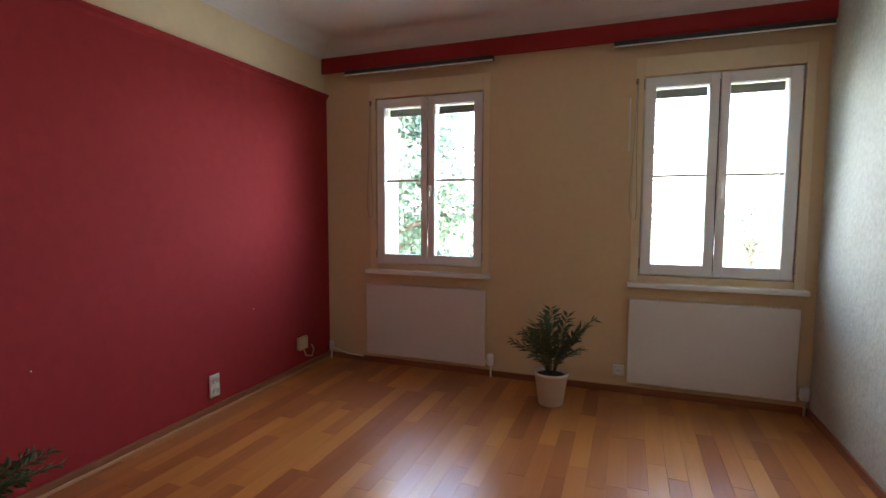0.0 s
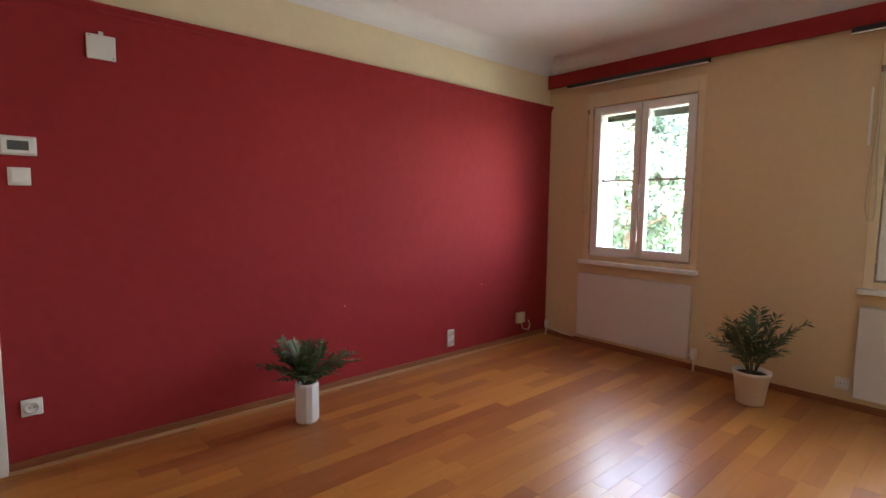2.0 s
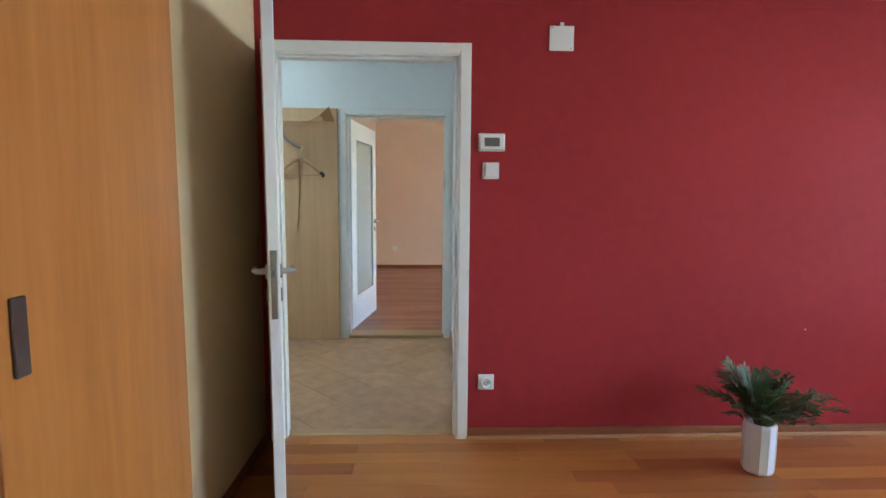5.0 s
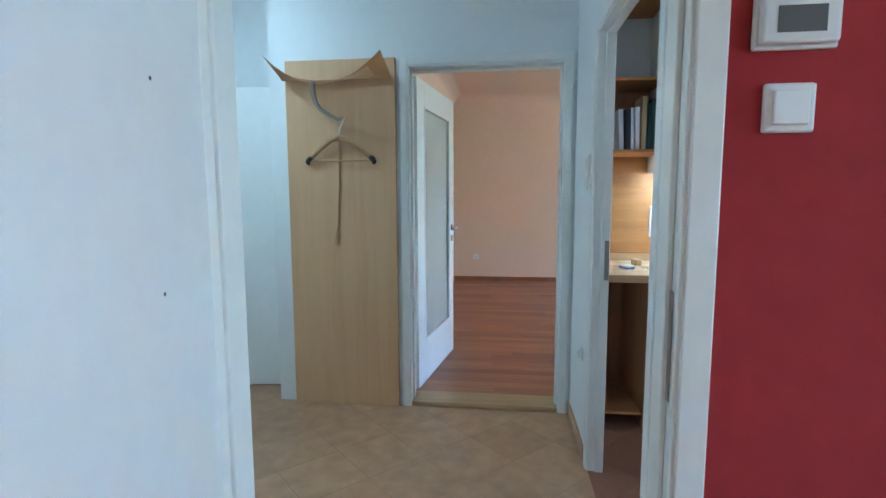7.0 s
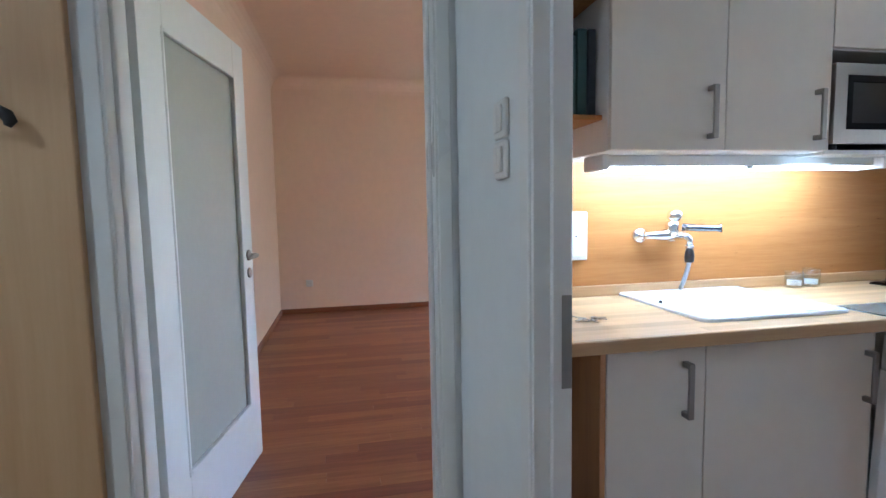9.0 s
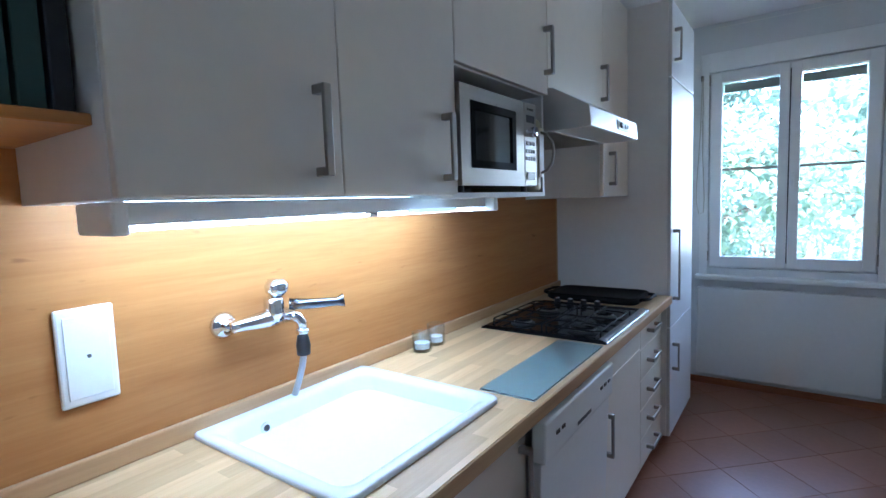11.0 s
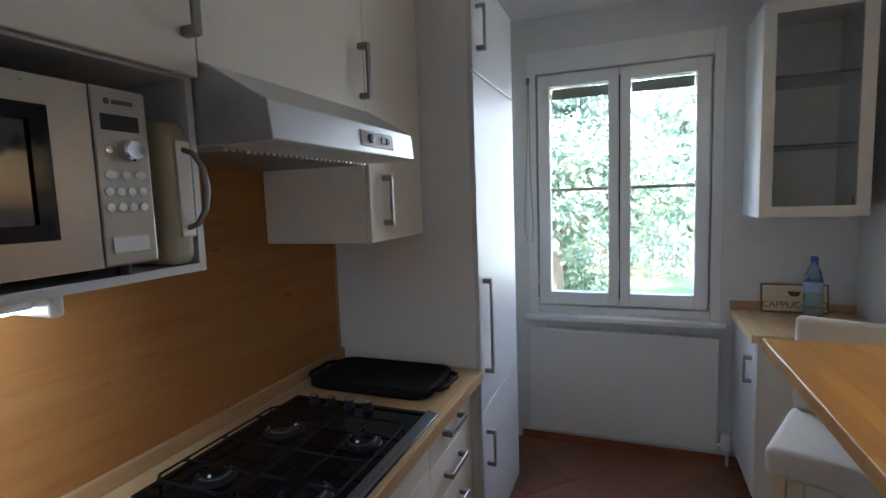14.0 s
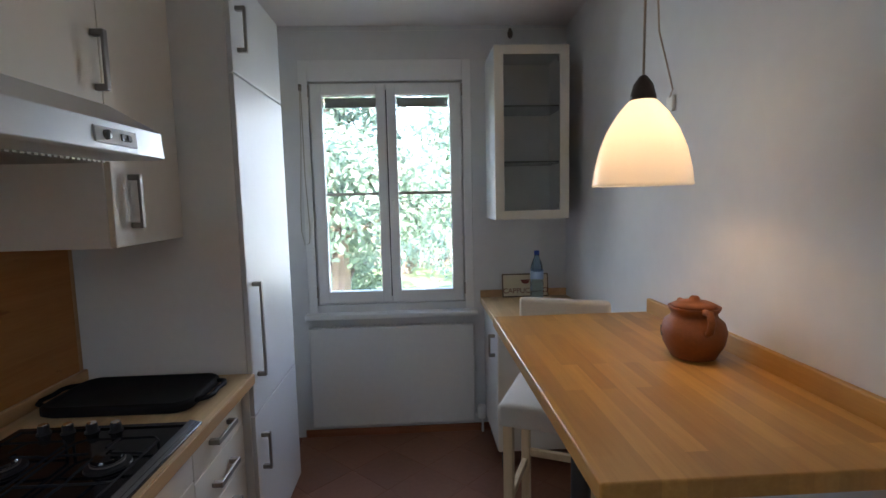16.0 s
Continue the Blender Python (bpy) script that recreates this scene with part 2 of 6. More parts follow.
_l.new(_n["Principled BSDF"].outputs["BSDF"], _ad.inputs[1]); _l.new(_tl.outputs["BSDF"], _ad.inputs[2])
_l.new(_ad.outputs["Shader"], _n["Material Output"].inputs["Surface"])
FACADE = mat("outer render", (0.62, 0.58, 0.50), 0.9, vary=0.06)
PARQ = wood("warm parquet", (0.39, 0.140, 0.034), (0.50, 0.200, 0.054), 0.33, "y", 0.4, piece=0.25, coat=0.1)
PARQJ = wood("warm parquet far boards", (0.39, 0.140, 0.034), (0.50, 0.200, 0.054), 0.33, "y", 0.4, piece=0.25, coat=0.1, island=True)
PINKFL = wood("reddish laminate", (0.24, 0.078, 0.036), (0.40, 0.16, 0.075), 0.38, "y", 1.4, piece=0.26, coat=0.1)
SKIRT = wood("reddish wood skirting", (0.20, 0.065, 0.025), (0.34, 0.125, 0.05), 0.4, "y")
SKIRTX = wood("reddish wood skirting across", (0.20, 0.065, 0.025), (0.34, 0.125, 0.05), 0.4, "x")
# bead paler than the skirting, the light it catches is in its colour
BEAD = wood("wood bead with caught light in its tone", (0.42, 0.21, 0.10), (0.56, 0.31, 0.16), 0.4, "y")
THRESH = wood("oak threshold", (0.38, 0.24, 0.12), (0.55, 0.37, 0.20), 0.5, "y")
BEECH = wood("pale beech board", (0.60, 0.36, 0.18), (0.68, 0.44, 0.235), 0.45, "z", 0.7)
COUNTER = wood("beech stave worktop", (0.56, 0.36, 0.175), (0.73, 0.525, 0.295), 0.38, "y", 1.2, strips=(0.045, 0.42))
TABLET = wood("oiled beech tabletop", (0.49, 0.240, 0.052), (0.63, 0.345, 0.098), 0.36, "y", 1.2, strips=(0.045, 0.5))
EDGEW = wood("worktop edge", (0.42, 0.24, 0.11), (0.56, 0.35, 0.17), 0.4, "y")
ALDER = wood("alder backsplash", (0.38, 0.150, 0.042), (0.50, 0.236, 0.075), 0.45, "y", 0.8, spec=0.2, flecks=True)
ALDERZ = wood("alder panel", (0.36, 0.16, 0.06), (0.52, 0.26, 0.11), 0.45, "z", 0.8)
WARDR = wood("orange cherry veneer", (0.33, 0.115, 0.022), (0.50, 0.20, 0.05), 0.3, "z", 0.5, coat=0.2)
BIRCH = wood("light birch leg", (0.58, 0.43, 0.25), (0.72, 0.57, 0.36), 0.5, "z")
HANGW = wood("hanger wood", (0.42, 0.24, 0.10), (0.58, 0.36, 0.17), 0.4, "y")
PANE = glass("window glass")
TEAL = glass("frosted green glass", (0.86, 0.95, 0.95), 0.25)
CLEAR = bpy.data.materials.new("thin clear glass")
CLEAR.use_nodes = True
_n, _l = CLEAR.node_tree.nodes, CLEAR.node_tree.links
_tr, _gl, _mx, _fr, _pw = _n.new("ShaderNodeBsdfTransparent"), _n.new("ShaderNodeBsdfGlossy"), _n.new("ShaderNodeMixShader"), _n.new("ShaderNodeLayerWeight"), _n.new("ShaderNodeMapRange")
_tr.inputs["Color"].default_value = (0.93, 0.95, 0.95, 1)
_gl.inputs["Roughness"].default_value = 0.03
_pw.inputs["From Min"].default_value, _pw.inputs["To Min"].default_value, _pw.inputs["To Max"].default_value = 0.5, 0.04, 0.55
_fr.inputs["Blend"].default_value = 0.4
_l.new(_fr.outputs["Facing"], _pw.inputs["Value"]); _l.new(_pw.outputs["Result"], _mx.inputs["Fac"]); _l.new(_tr.outputs["BSDF"], _mx.inputs[1]); _l.new(_gl.outputs["BSDF"], _mx.inputs[2])
_l.new(_mx.outputs["Shader"], _n["Material Output"].inputs["Surface"])
FROST = mat("frosted door glass", (0.46, 0.47, 0.42), 0.22, vary=0.03)
BOTTLE = glass("blue bottle plastic", (0.50, 0.74, 0.95), 0.05)
TUBE = glow("fluorescent tube", (0.62, 0.82, 1.0), 1.12)
SHADE = bpy.data.materials.new("white opal lamp glass")
SHADE.use_nodes = True
_b = SHADE.node_tree.nodes["Principled BSDF"]
_b.inputs["Base Color"].default_value = (0.9, 0.86, 0.78, 1)
_b.inputs["Roughness"].default_value = 0.2
_b.inputs["Emission Color"].default_value = (1.0, 0.80, 0.50, 1)
_b.inputs["Emission Strength"].default_value = 0.008
_n, _l = SHADE.node_tree.nodes, SHADE.node_tree.links
_tl, _ad = _n.new("ShaderNodeBsdfTranslucent"), _n.new("ShaderNodeMixShader")
_tl.inputs["Color"].default_value = (0.76, 0.74, 0.71, 1)
_ad.inputs["Fac"].default_value = 0.5
_l.new(_b.outputs["BSDF"], _ad.inputs[1]); _l.new(_tl.outputs["BSDF"], _ad.inputs[2])
_l.new(_ad.outputs["Shader"], _n["Material Output"].inputs["Surface"])


# ---- mesh helpers ----
def obj(name, bm, material, parent=None, label="", smooth=False):
    me = bpy.data.meshes.new(name)
    bm.normal_update()
    bm.to_mesh(me)
    bm.free()
    for m in (material if isinstance(material, (list, tuple)) else [material]):
        me.materials.append(m)
    if smooth:
        me.shade_smooth()
    ob = new(name, me)
    if parent is not None:
        ob.parent = parent
        ob.matrix_parent_inverse = Matrix.Translation(-world_of(parent))
    if label:
        ob["label"] = label
    return ob


def world_of(ob):
    v = Vector((0, 0, 0))
    while ob is not None:
        v = v + ob.location + (ob.matrix_parent_inverse.translation if ob.parent else Vector((0, 0, 0)))
        ob = ob.parent
    return v


def part(name, bm, material, parent, label="", smooth=False):
    return obj(name, bm, material, parent, label, smooth)


def thing(name, label, category, at=(0, 0, 0), group=""):
    e = new(name)
    e.location = at
    e.empty_display_size = 0.05
    return tagged(e, label, category, group)


def add_box(bm, a, b, bevel=0.0, seg=1, m=None):
    lo = [min(p, q) for p, q in zip(a, b)]
    hi = [max(p, q) for p, q in zip(a, b)]
    c = [(p + q) / 2 for p, q in zip(lo, hi)]
    s = [q - p for p, q in zip(lo, hi)]
    r = bmesh.ops.create_cube(bm, size=1, matrix=Matrix.Translation(c) @ Matrix.Diagonal((*s, 1)))
    vs = r["verts"]
    if bevel:
        es = list({e for v in vs for e in v.link_edges})
        bv = bmesh.ops.bevel(bm, geom=es, offset=min(bevel, min(s) * 0.45), segments=seg, affect="EDGES", profile=0.5)
        vs = list({v for f in bv["faces"] for v in f.verts} | {v for v in vs if v.is_valid})
    if m is not None:
        bmesh.ops.transform(bm, matrix=m, verts=vs)
    return vs


def box(a, b, bevel=0.002, seg=1, m=None):
    bm = bmesh.new()
    add_box(bm, a, b, bevel, seg, m)
    return bm


def add_lathe(bm, profile, at=(0, 0, 0), seg=24, m=None):
    rings = []
    for r, z in profile:
        rings.append([bm.verts.new((at[0] + r * math.cos(2 * math.pi * i / seg), at[1] + r * math.sin(2 * math.pi * i / seg), at[2] + z)) for i in range(seg)])
    for p, q in zip(rings, rings[1:]):
        for i in range(seg):
            bm.faces.new((p[i], p[(i + 1) % seg], q[(i + 1) % seg], q[i]))
    if profile[0][0] > 1e-4:
        bm.faces.new(rings[0][::-1])
    if profile[-1][0] > 1e-4:
        bm.faces.new(rings[-1])
    vs = [v for r in rings for v in r]
    if m is not None:
        bmesh.ops.transform(bm, matrix=m, verts=vs)
    bmesh.ops.remove_doubles(bm, verts=vs, dist=1e-5)
    bmesh.ops.recalc_face_normals(bm, faces=list({f for v in vs if v.is_valid for f in v.link_faces}))
    return vs


def lathe(profile, at=(0, 0, 0), seg=24, m=None):
    bm = bmesh.new()
    add_lathe(bm, profile, at, seg, m)
    return bm


def add_tube(bm, pts, r, seg=8):
    pts = [Vector(p) for p in pts]
    rings = []
    for i, p in enumerate(pts):
        d = (pts[min(i + 1, len(pts) - 1)] - pts[max(i - 1, 0)]).normalized()
        side = d.orthogonal().normalized() if i == 0 else (rings_side - d * rings_side.dot(d)).normalized()
        rings_side = side
        up = d.cross(side)
        rad = r[i] if isinstance(r, (list, tuple)) else r
        rings.append([bm.verts.new(p + rad * (math.cos(2 * math.pi * k / seg) * side + math.sin(2 * math.pi * k / seg) * up)) for k in range(seg)])
    for a, b in zip(rings, rings[1:]):
        for k in range(seg):
            bm.faces.new((a[k], a[(k + 1) % seg], b[(k + 1) % seg], b[k]))
    bm.faces.new(rings[0][::-1])
    bm.faces.new(rings[-1])


def tube(pts, r, seg=8):
    bm = bmesh.new()
    add_tube(bm, pts, r, seg)
    return bm


def slab(axis, u, z, w, holes=()):
    """A slab with holes: spans u along its length, z (or the other axis) across, w through. axis: 'x' (faces x), 'y' (faces y), 'z' (lies flat, u is x, z is y)."""
    us = sorted({u[0], u[1], *[c for h in holes for c in h[:2] if u[0] < c < u[1]]})
    zs = sorted({z[0], z[1], *[c for h in holes for c in h[2:] if z[0] < c < z[1]]})
    solid = [[not any(h[0] - 1e-6 <= (us[i] + us[i + 1]) / 2 <= h[1] and h[2] - 1e-6 <= (zs[j] + zs[j + 1]) / 2 <= h[3] for h in holes) for j in range(len(zs) - 1)] for i in range(len(us) - 1)]
    bm = bmesh.new()
    cache = {}

    def v(i, j, k):
        if (i, j, k) not in cache:
            a, b, c = us[i], zs[j], w[k]
            cache[i, j, k] = bm.verts.new({"x": (c, a, b), "y": (a, c, b), "z": (a, b, c)}[axis])
        return cache[i, j, k]
    ni, nj = len(us) - 1, len(zs) - 1
    for i in range(ni):
        for j in range(nj):
            if not solid[i][j]:
                continue
            bm.faces.new((v(i, j, 0), v(i + 1, j, 0), v(i + 1, j + 1, 0), v(i, j + 1, 0)))
            bm.faces.new((v(i, j, 1), v(i, j + 1, 1), v(i + 1, j + 1, 1), v(i + 1, j, 1)))
            for di, dj, e in ((-1, 0, ((i, j), (i, j + 1))), (1, 0, ((i + 1, j), (i + 1, j + 1))), (0, -1, ((i, j), (i + 1, j))), (0, 1, ((i, j + 1), (i + 1, j + 1)))):
                p, q = i + di, j + dj
                if 0 <= p < ni and 0 <= q < nj and solid[p][q]:
                    continue
                (a, b), (c, d) = e
                bm.faces.new((v(a, b, 0), v(c, d, 0), v(c, d, 1), v(a, b, 1)))
    bmesh.ops.recalc_face_normals(bm, faces=bm.faces)
    return bm


def structure(name, bm, material, label="", smooth=False):
    return tagged(obj(name, bm, material, None, "", smooth), label, "", "", "structure")


# ---- the large structure ----
XR, XE, YS, YN = -2.665, 1.01, -1.41, 3.95        # living room
XKE, XKW, YKS, YKN = -2.775, -5.04, -0.238, 3.98   # kitchen
XH, YH, YHS = -4.63, -0.30, -3.31                 # hall
WIN = {"one": -1.703, "two": 0.410, "kitchen": -3.91, "peach": -7.3}
HW, Z0, Z1 = 0.475, 0.875, 2.27


def hole(c, e=0.0):
    return (c - HW - e, c + HW + e, Z0 - e, Z1 + e)


# facade wall with the window openings, in sections of their room's paint
structure("wall_north_living", slab("y", (XR - 0.055, XE + 0.1), (-0.02, 2.95), (YN, 4.15), [hole(WIN["one"]), hole(WIN["two"])]), CREAM, "cream painted living room window wall with two windows")
structure("wall_north_kitchen", slab("y", (XKW - 0.06, XR - 0.055), (-0.02, 2.95), (YKN, 4.15), [hole(WIN["kitchen"])]), KITW, "white painted kitchen window wall")
structure("wall_north_peach", slab("y", (-9.3, XKW - 0.06), (-0.02, 2.95), (YKN, 4.15), [hole(WIN["peach"], 0.25)]), PINK, "peach painted window wall of the far room")
structure("wall_north_outer", slab("y", (-9.3, 1.2), (-1.3, 3.1), (4.15, 4.34), [hole(WIN[k], -0.02 if k != "peach" else 0.25) for k in WIN]), FACADE, "rendered outer wall of the house")
# wall between living room and kitchen/hall, with the doorway
D1 = (-1.337, -0.365, -0.02, 2.05)
structure("wall_red", slab("x", (YS, YN), (-0.02, 2.335), (-2.72, XR), [D1]), RED, "deep red painted living room wall")
structure("wall_red_band", slab("x", (YS, YN), (2.335, 2.95), (-2.72, XR - 0.018)), CREAMLT, "pale cream band above the red wall")
structure("wall_kitchen_east", slab("x", (YKS, YKN), (-0.02, 2.95), (XKE, -2.72)), KITW, "white painted kitchen wall beside the table")
structure("wall_hall_east", slab("x", (YHS, YKS), (-0.02, 2.95), (XKE, -2.72), [D1]), HALLW, "white painted hall wall")
bm = bmesh.new()
prof = [(XR - 0.001, 2.290), (XR + 0.006, 2.300), (XR + 0.010, 2.312), (XR + 0.022, 2.324), (XR + 0.028, 2.332), (XR + 0.028, 2.340), (XR - 0.016, 2.343)]
a = [bm.verts.new((x, YS, z)) for x, z in prof]
b = [bm.verts.new((x, YN, z)) for x, z in prof]
for i in range(len(prof) - 1):
    bm.faces.new((a[i], b[i], b[i + 1], a[i + 1]))
bm.faces.new(a); bm.faces.new(b[::-1])
structure("trim_red_ledge", bm, RED, "dark red moulding along the top of the wall")
structure("wall_living_south", slab("y", (XR - 0.055, XE + 0.1), (-0.02, 2.95), (YS - 0.12, YS)), CREAM, "cream wall behind the open door")
structure("wall_living_east", slab("x", (YS, YN), (-0.02, 2.95), (XE, XE + 0.12)), ROUGHGREY, "rough grey green plaster wall")
structure("floor_living_base", slab("z", (XR - 0.11, XE), (YS, YN), (-0.10, -0.014)), GROUTD, "dark subfloor under the parquet")
# cove and ceiling
bm = bmesh.new()
rings = []
for k in range(9):
    th = math.pi / 2 * k / 8
    d, z = 0.17 * (1 - math.cos(th)), 2.635 + 0.15 * math.sin(th)
    rings.append([bm.verts.new(p + (z,)) for p in ((XR - 0.017 + d, YS + d), (XE - d, YS + d), (XE - d, YN - d), (XR - 0.017 + d, YN - d))])
for p, q in zip(rings, rings[1:]):
    for i in range(4):
        bm.faces.new((p[i], q[i], q[(i + 1) % 4], p[(i + 1) % 4]))
bm.faces.new(rings[-1][::-1])
structure("ceiling_living", bm, CEIL, "white ceiling with a rounded cove")
structure("ceiling_living_slab", slab("z", (XR - 0.1, XE + 0.1), (YS - 0.1, YN), (2.80, 2.95)), CEIL, "ceiling slab")
# hall
D2 = (-1.284, -0.352, -0.02, 2.070)
D3 = (-4.02, -3.088, -0.02, 2.03)
structure("wall_hall_west", slab("x", (-2.12, YKS), (-0.02, 2.95), (XH - 0.15, XH), [D2]), HALLW, "white hall wall with a doorway")
structure("wall_hall_recess", slab("y", (-5.10, XH - 0.15), (-0.02, 2.95), (-2.12, -2.02)), HALLW, "white return of the hall wall")
structure("wall_hall_back", slab("x", (YHS, -2.12), (-0.02, 2.95), (-5.20, -5.10)), HALLW, "white wall at the back of the hall")
structure("wall_hall_south", slab("y", (-5.20, -2.66), (-0.02, 2.95), (YHS - 0.1, YHS)), HALLW, "white wall at the end of the hall")
structure("wall_hall_north", slab("y", (XH, XKE), (-0.02, 2.95), (YH, YH + 0.03), [D3]), HALLW, "white hall wall beside the kitchen doorway")
structure("wall_kitchen_south", slab("y", (XKW, XKE), (-0.02, 2.95), (YH + 0.03, YKS), [D3]), KITW, "white kitchen wall with the doorway")
structure("wall_kitchen_west", slab("x", (YH, YKN), (-0.02, 2.95), (XKW - 0.06, XKW)), KITW, "white kitchen wall behind the units")
structure("floor_tile_base", slab("z", (-5.2, XKE + 0.055), (YHS, YKN), (-0.10, -0.009)), GROUT, "screed and grout under the tiles")
structure("ceiling_hall", slab("z", (-5.2, -2.7), (YHS, YH + 0.05), (2.68, 2.95)), CEIL, "white hall ceiling")
structure("ceiling_kitchen", slab("z", (XKW, XKE + 0.05), (YH + 0.05, YKN), (2.60, 2.95)), CEIL, "white kitchen ceiling")
# peach room beyond the second doorway
structure("wall_peach_far", slab("x", (-1.5, YKN), (-0.02, 2.95), (-9.3, -9.18)), PINK, "peach painted far wall")
structure("wall_peach_south", slab("y", (-9.3, XH - 0.15), (-0.02, 2.95), (-1.56, -1.44)), PINK, "peach painted side wall")
structure("wall_peach_east", slab("x", (YH, YKN), (-0.02, 2.95), (-5.16, XKW - 0.06)), PINK, "peach painted wall")
structure("wall_peach_nook", slab("y", (-5.16, XH - 0.15), (-0.02, 2.95), (YH + 0.02, YH + 0.10)), PINK, "peach painted return beside the doorway")
bm = bmesh.new()
rings = []
for k in range(7):
    th = math.pi / 2 * k / 6
    d, z = 0.16 * (1 - math.cos(th)), 2.60 + 0.16 * math.sin(th)
    rings.append([bm.verts.new(p + (z,)) for p in ((-9.18 + d, -1.44 + d), (XH - 0.15 - d, -1.44 + d), (XH - 0.15 - d, YKN - d), (-9.18 + d, YKN - d))])
for p, q in zip(rings, rings[1:]):
    for i in range(4):
        bm.faces.new((p[i], q[i], q[(i + 1) % 4], p[(i + 1) % 4]))
bm.faces.new(rings[-1][::-1])
structure("ceiling_peach", bm, PINK, "peach painted ceiling with a rounded cove in the far room")
structure("ceiling_peach_slab", slab("z", (-9.3, XH - 0.1), (-1.5, YKN), (2.765, 2.95)), PINK, "slab above the far room's ceiling")
structure("floor_peach_base", slab("z", (-9.3, XH - 0.12), (-1.5, YKN), (-0.10, 0.006)), GROUTD, "subfloor of the far room")
structure("roof_slab", slab("z", (-9.3, 1.3), (YHS - 0.1, 4.34), (2.96, 3.1)), FACADE, "slab above the rooms")


# ---- skirting, thresholds, casings ----
def board(name, a, b, material, label, bev=0.004):
    return structure(name, box(a, b, bev, 2), material, label)


board("baseboard_red", (XR, -0.325, 0), (XR + 0.016, YN, 0.055), SKIRT, "reddish wood skirting board on the red wall")
board("trim_red_quarter", (XR + 0.016, -0.325, 0), (XR + 0.031, YN, 0.019), BEAD, "thin wood bead along the skirting")
board("baseboard_window", (XR + 0.016, YN - 0.016, 0), (XE, YN, 0.05), SKIRTX, "reddish wood skirting under the windows")
board("baseboard_east", (XE - 0.016, YS, 0), (XE, YN - 0.016, 0.05), SKIRT, "reddish wood skirting on the plaster wall")
board("baseboard_south", (XR, YS, 0), (-1.30, YS + 0.016, 0.05), SKIRTX, "reddish wood skirting behind the door")
board("baseboard_kitchen", (-4.50, YKN - 0.014, 0), (XKE, YKN, 0.05), SKIRTX, "red brown tile skirting under the kitchen window")
board("baseboard_hall_north", (XH, YH - 0.012, 0), (-4.085, YH, 0.07), TILEH, "beige tile skirting in the hall")
board("baseboard_hall_south", (-5.09, YHS, 0), (XKE, YHS + 0.012, 0.07), TILEH, "beige tile skirting at the end of the hall")
board("baseboard_hall_back", (-5.10, YHS + 0.012, 0), (-5.088, -2.13, 0.07), TILEH, "beige tile skirting in the recess")
board("baseboard_peach_far", (-9.18, -1.44, 0.02), (-9.165, YKN, 0.08), SKIRT, "reddish skirting on the far wall")
board("baseboard_peach_south", (-9.165, -1.44, 0.02), (-4.79, -1.425, 0.08), SKIRTX, "reddish skirting on the side wall")


def door_frame(name, axis, u0, u1, top, w0, w1, material, label, face=0.065, proud=0.012):
    """A lining with casings on both faces of an opening u0..u1 (clear), wall from w0 to w1."""
    t = thing(name, label, "door frame")
    tagged(t, kind="structure")

    def p(u, w, z):
        return (w, u, z) if axis == "x" else (u, w, z)
    lin = 0.022
    for s, u in ((-1, u0), (1, u1)):
        part("jamb", box(p(u, w0 - proud, -0.005), p(u - s * 0.0 + s * lin, w1 + proud, top + lin), 0.002), material, t)
        for w, d in ((w0, -1), (w1, 1)):
            part("casing", box(p(u + s * lin * 0.4, w + d * 0.0005, -0.003), p(u + s * face, w + d * (proud + 0.006), top + face), 0.004, 2), material, t)
    part("jamb", box(p(u0, w0 - proud, top), p(u1, w1 + proud, top + lin), 0.002), material, t)
    for w, d in ((w0, -1), (w1, 1)):
        part("casing", box(p(u0 - lin * 0.4, w + d * 0.0005, top + lin * 0.4), p(u1 + lin * 0.4, w + d * (proud + 0.0055), top + face - 0.001), 0.004, 2), material, t)
    # stop bead on the inside
    mid = w0 + (w1 - w0) * 0.45
    part("stop", box(p(u0, mid, 0), p(u0 + 0.012, mid + 0.04, top), 0.002), material, t)
    part("stop", box(p(u1 - 0.012, mid, 0), p(u1, mid + 0.04, top), 0.002), material, t)
    part("stop", box(p(u0, mid, top - 0.012), p(u1, mid + 0.04, top), 0.002), material, t)
    return t


f1 = door_frame("door_frame_1", "x", -1.315, -0.387, 2.028, XKE, XR, LACQ, "cream white lacquered door frame in the red wall")
part("strike_plate", box((-2.70, -0.389, 0.90), (-2.668, -0.3905, 1.12), 0.004, 2), STEEL, f1, "steel strike plate")
f2 = door_frame("door_frame_2", "x", -1.262, -0.374, 2.048, XH - 0.15, XH, LACQH, "white lacquered door frame to the peach room", 0.052)
f3 = door_frame("door_frame_3", "y", -3.990, -3.110, 2.008, YH, YKS, LACQH, "white lacquered frame of the kitchen doorway", 0.055, 0.006)
part("strike_plate", box((-3.9785, -0.254, 0.92), (-3.9768, -0.2335, 1.10), 0.004, 2), NICKEL, f3, "steel strike plate")
board("threshold_peach", (XH - 0.17, -1.262, 0.0), (XH + 0.012, -0.374, 0.03), THRESH, "worn oak threshold", 0.008)
board("threshold_living", (-2.775, -1.315, -0.012), (-2.705, -0.387, 0.0025), THRESH, "flat strip between parquet and tiles", 0.001)


